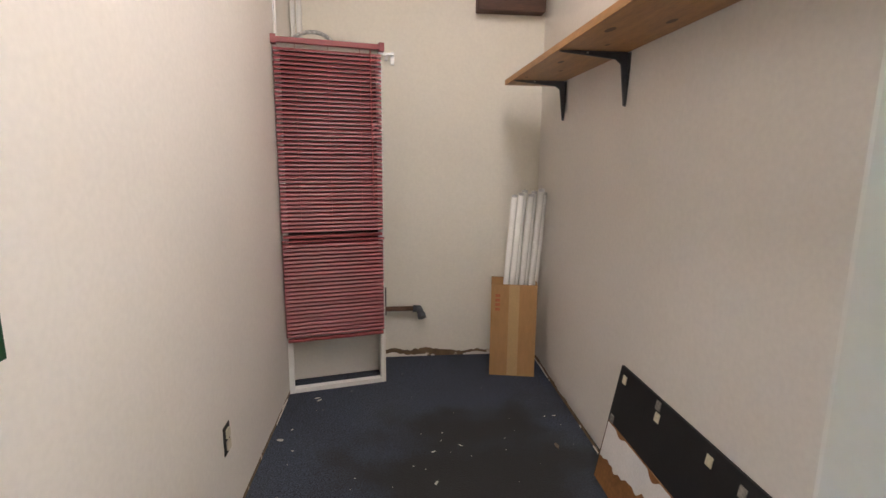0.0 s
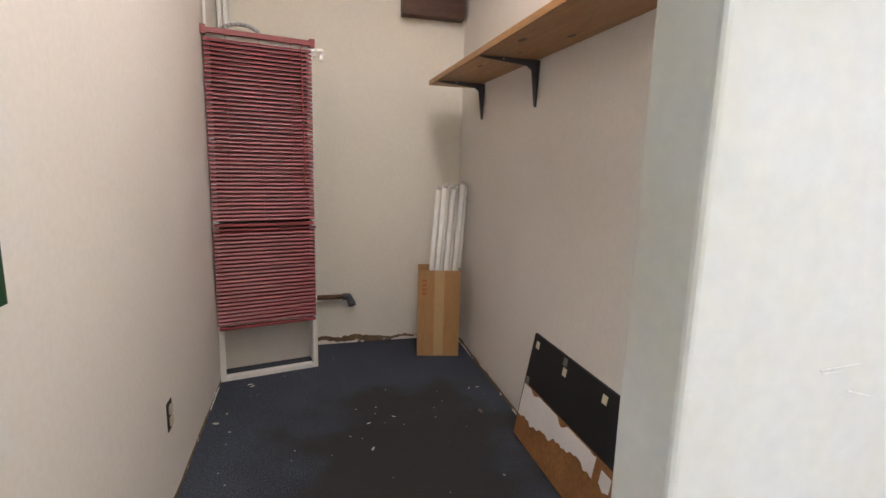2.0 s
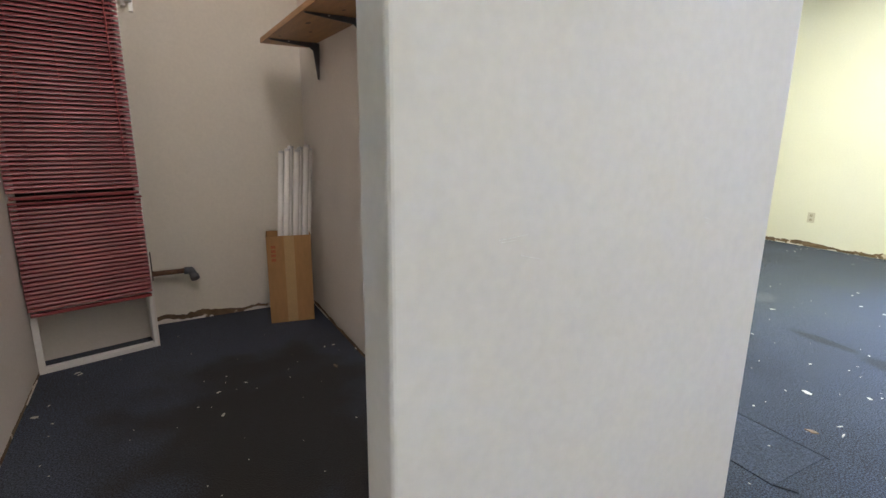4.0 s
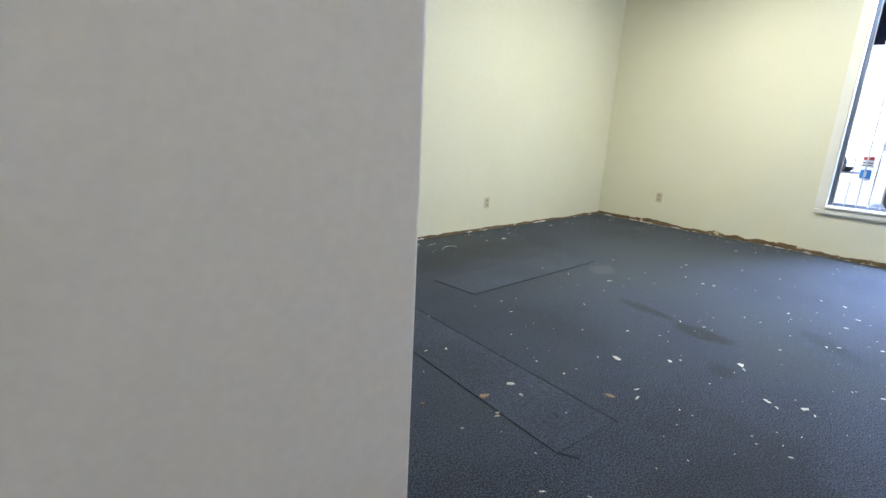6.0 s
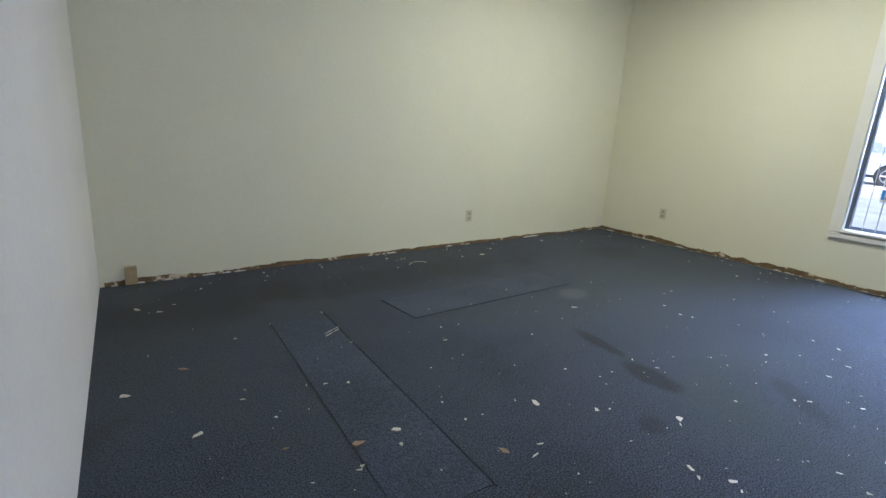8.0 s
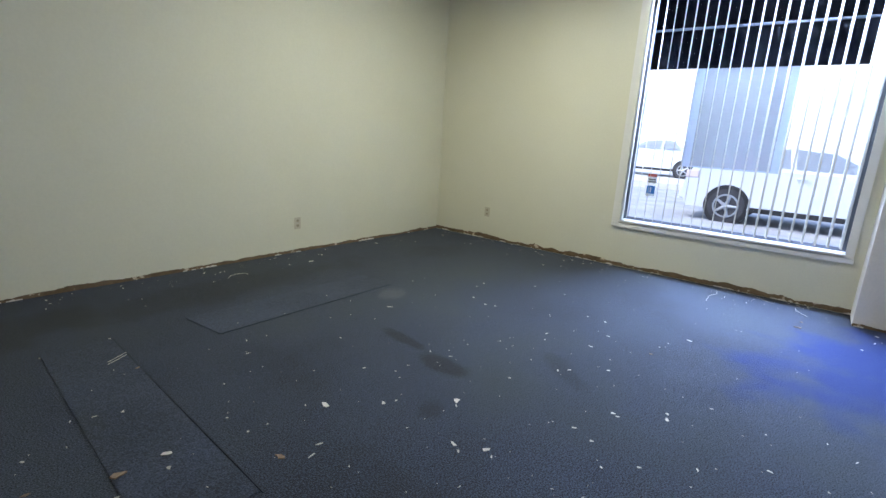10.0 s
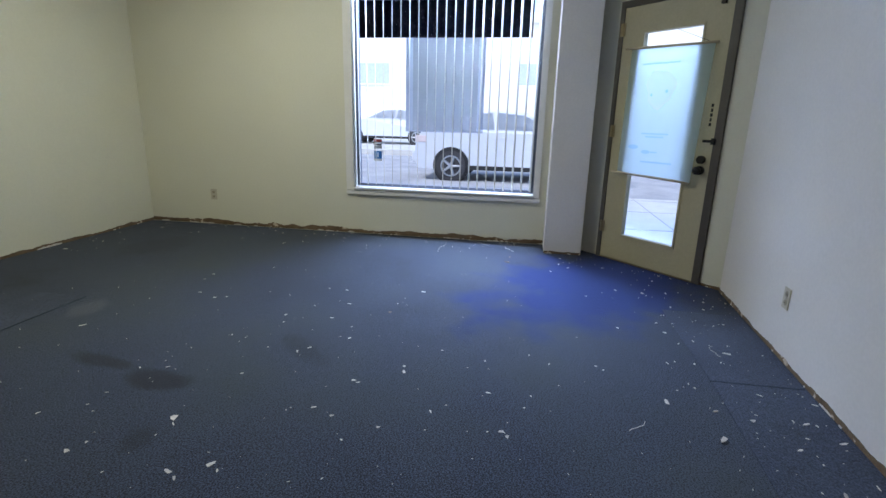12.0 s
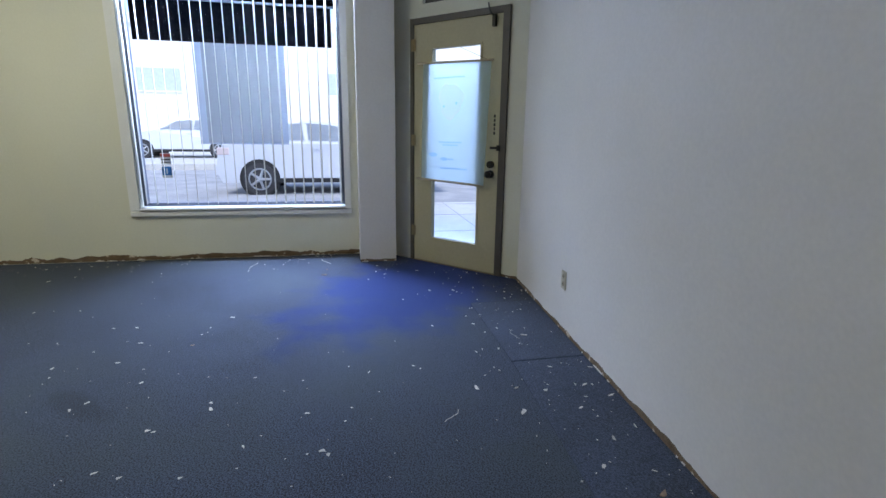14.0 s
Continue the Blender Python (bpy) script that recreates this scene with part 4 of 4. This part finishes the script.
part("valance", box(B(), 12.48, 12.50, -1.33, 0.965, 2.233, 2.72), AWN, aw)
bm = B()
v = [bm.verts.new(p) for p in ((12.49, -1.38, 2.72), (12.49, 0.925, 2.72), (10.84, 0.925, 3.5), (10.84, -1.38, 3.5))]
bm.faces.new(v)
part("canopy", bm, AWN, aw)
part("rail", rod(B(), (12.47, -1.38, 2.70), (12.47, 0.925, 2.70), 0.015), STEEL, aw)
bn = thing("hanging_banner", Matrix.Identity(4), "plain grey banner hanging below the awning", "banner")
part("cloth", box(B(), 12.488, 12.492, -0.660, 0.225, 1.045, 2.232), BANNER, bn)
for ya, yb in ((-0.745, -0.661), (0.226, 0.322)):
    part("side_hem", box(B(), 12.489, 12.491, ya, yb, 1.045, 2.232), HEM, bn, "paler thin edge of the banner")
part("hem_bar", box(B(), 12.484, 12.496, -0.745, 0.322, 1.030, 1.046), HEM, bn)


def car(m, label, length=4.4):
    c = thing("parked_car", m, label, "car", group="parked cars")
    prof = [(0.02, 0.42), (0.0, 0.55), (0.04, 0.80), (0.14, 1.00), (0.55, 1.04), (1.05, 1.40), (1.60, 1.47), (2.35, 1.42), (3.10, 1.03), (3.95, 0.90), (4.30, 0.72), (4.38, 0.45), (4.30, 0.24), (0.10, 0.24)]
    b = B()
    ring = []
    for wy, sc_ in ((-0.84, 0.965), (-0.80, 1.0), (0.80, 1.0), (0.84, 0.965)):
        ring.append([b.verts.new((x, wy * (0.82 if z > 1.06 else 1.0), 0.24 + (z - 0.24) * sc_)) for x, z in prof])
    kk = len(prof)
    for r0, r1 in zip(ring, ring[1:]):
        for i in range(kk):
            j = (i + 1) % kk
            b.faces.new((r0[i], r0[j], r1[j], r1[i]))
    b.faces.new(ring[0][::-1])
    b.faces.new(ring[-1])
    bmesh.ops.recalc_face_normals(b, faces=b.faces)
    body = part("body", b, CAR, c)
    for s in (-1, 1):
        for pts in (((1.02, 1.08), (1.22, 1.36), (1.62, 1.41), (1.68, 1.07)), ((1.76, 1.07), (1.72, 1.41), (2.28, 1.36), (2.86, 1.06))):
            b = B()
            f = [b.verts.new((x, s * (0.845 - (0.845 - 0.70) * max(0, (z - 1.02) / 0.38)) , z)) for x, z in pts]
            b.faces.new(f)
            bmesh.ops.solidify(b, geom=b.faces[:], thickness=0.012 * s)
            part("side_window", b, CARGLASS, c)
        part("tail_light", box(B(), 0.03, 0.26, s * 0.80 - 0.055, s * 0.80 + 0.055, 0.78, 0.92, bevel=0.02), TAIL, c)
        part("sill_trim", box(B(), 0.85, 3.3, s * 0.845 - 0.01, s * 0.845 + 0.01, 0.24, 0.33), BLACK, c)
        part("door_handle", box(B(), 1.80, 1.95, s * 0.845 - 0.018, s * 0.845 + 0.018, 0.90, 0.925, bevel=0.005), CAR, c)
        for wx in (0.80, 3.50):
            b = B()
            bmesh.ops.create_circle(b, cap_ends=True, segments=32, radius=0.385, matrix=Matrix.Translation((wx, s * 0.846, 0.315)) @ Matrix.Rotation(radians(90), 4, "X"))
            part("wheel_arch", b, BLACK, c)
            wh = part("wheel", rod(B(), (wx, s * 0.70, 0.31), (wx, s * 0.868, 0.31), 0.31, seg=36), TYRE, c)
            b = rod(B(), (wx, s * 0.868, 0.31), (wx, s * 0.878, 0.31), 0.06, seg=16)
            for i in range(5):
                a = 2 * math.pi * i / 5
                rod(b, (wx, s * 0.874, 0.31), (wx + 0.2 * math.cos(a), s * 0.874, 0.31 + 0.2 * math.sin(a)), 0.034, 0.02, seg=8)
            tor = []
            for i in range(33):
                a = 2 * math.pi * i / 32
                tor.append((wx + 0.205 * math.cos(a), s * 0.872, 0.31 + 0.205 * math.sin(a)))
            tube_path(b, tor, 0.016, 6)
            part("rim", b, RIM, wh)
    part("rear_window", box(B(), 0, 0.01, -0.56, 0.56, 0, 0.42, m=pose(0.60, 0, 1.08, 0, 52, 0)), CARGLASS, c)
    part("rear_bumper", box(B(), -0.06, 0.14, -0.80, 0.80, 0.36, 0.60, bevel=0.04), CAR, c)
    return c


car(pose(16.85, 1.02, -0.052, 0, 0, -90), "white sedan parked along the street kerb")
car(pose(26.9, 2.45, 0.13, 0, 0, 90), "white sedan parked across the street")
car(pose(27.4, -5.2, 0.13, 0, 0, 90), "white car parked across the street")
bd2 = thing("building", Matrix.Identity(4), "pale stucco commercial building across the street", "building")
part("wall", box(B(), 42, 50, -40, 40, 0.13, 8.0), STUCCO, bd2)
part("parapet", box(B(), 41.8, 42, -40, 40, 7.6, 8.2), STUCCO, bd2)
for i in range(12):
    y = -33 + i * 6
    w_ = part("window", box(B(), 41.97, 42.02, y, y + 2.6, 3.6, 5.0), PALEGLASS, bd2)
    part("frame", box(B(), 41.93, 41.97, y - 0.08, y + 2.68, 3.5, 3.6), STUCCO, w_)
# the storefront around the window, seen from outside
bm = B()
box(bm, XW + 0.2, XW + 0.3, 2.9, 8, -0.05, 4.2)
box(bm, 9.0, XW + 0.25, -9, -3.3, -0.05, 4.2)
box(bm, 3.0, XW + 0.3, -9, 8, H + 0.14, 4.2)
setting("storefront", bm, STUCCO, "pale stucco storefront of the building", "facade")

# ceiling fixtures
for m, lab in ((pose(4.48, 0.70, H), "fluorescent ceiling fixture in the closet"), (pose(8.7, 0.8, H, 0, 0, 90), "fluorescent ceiling fixture in the room"), (pose(4.9, -1.6, H, 0, 0, 90), "fluorescent ceiling fixture by the entry")):
    cf = thing("ceiling_light", m, lab, "ceiling light", group="ceiling lights")
    part("housing", box(B(), -0.15, 0.15, -0.6, 0.6, -0.05, 0, bevel=0.006), WHITE, cf)
    part("diffuser", box(B(), -0.13, 0.13, -0.57, 0.57, -0.07, -0.051, bevel=0.006), TUBEGLOW, cf)
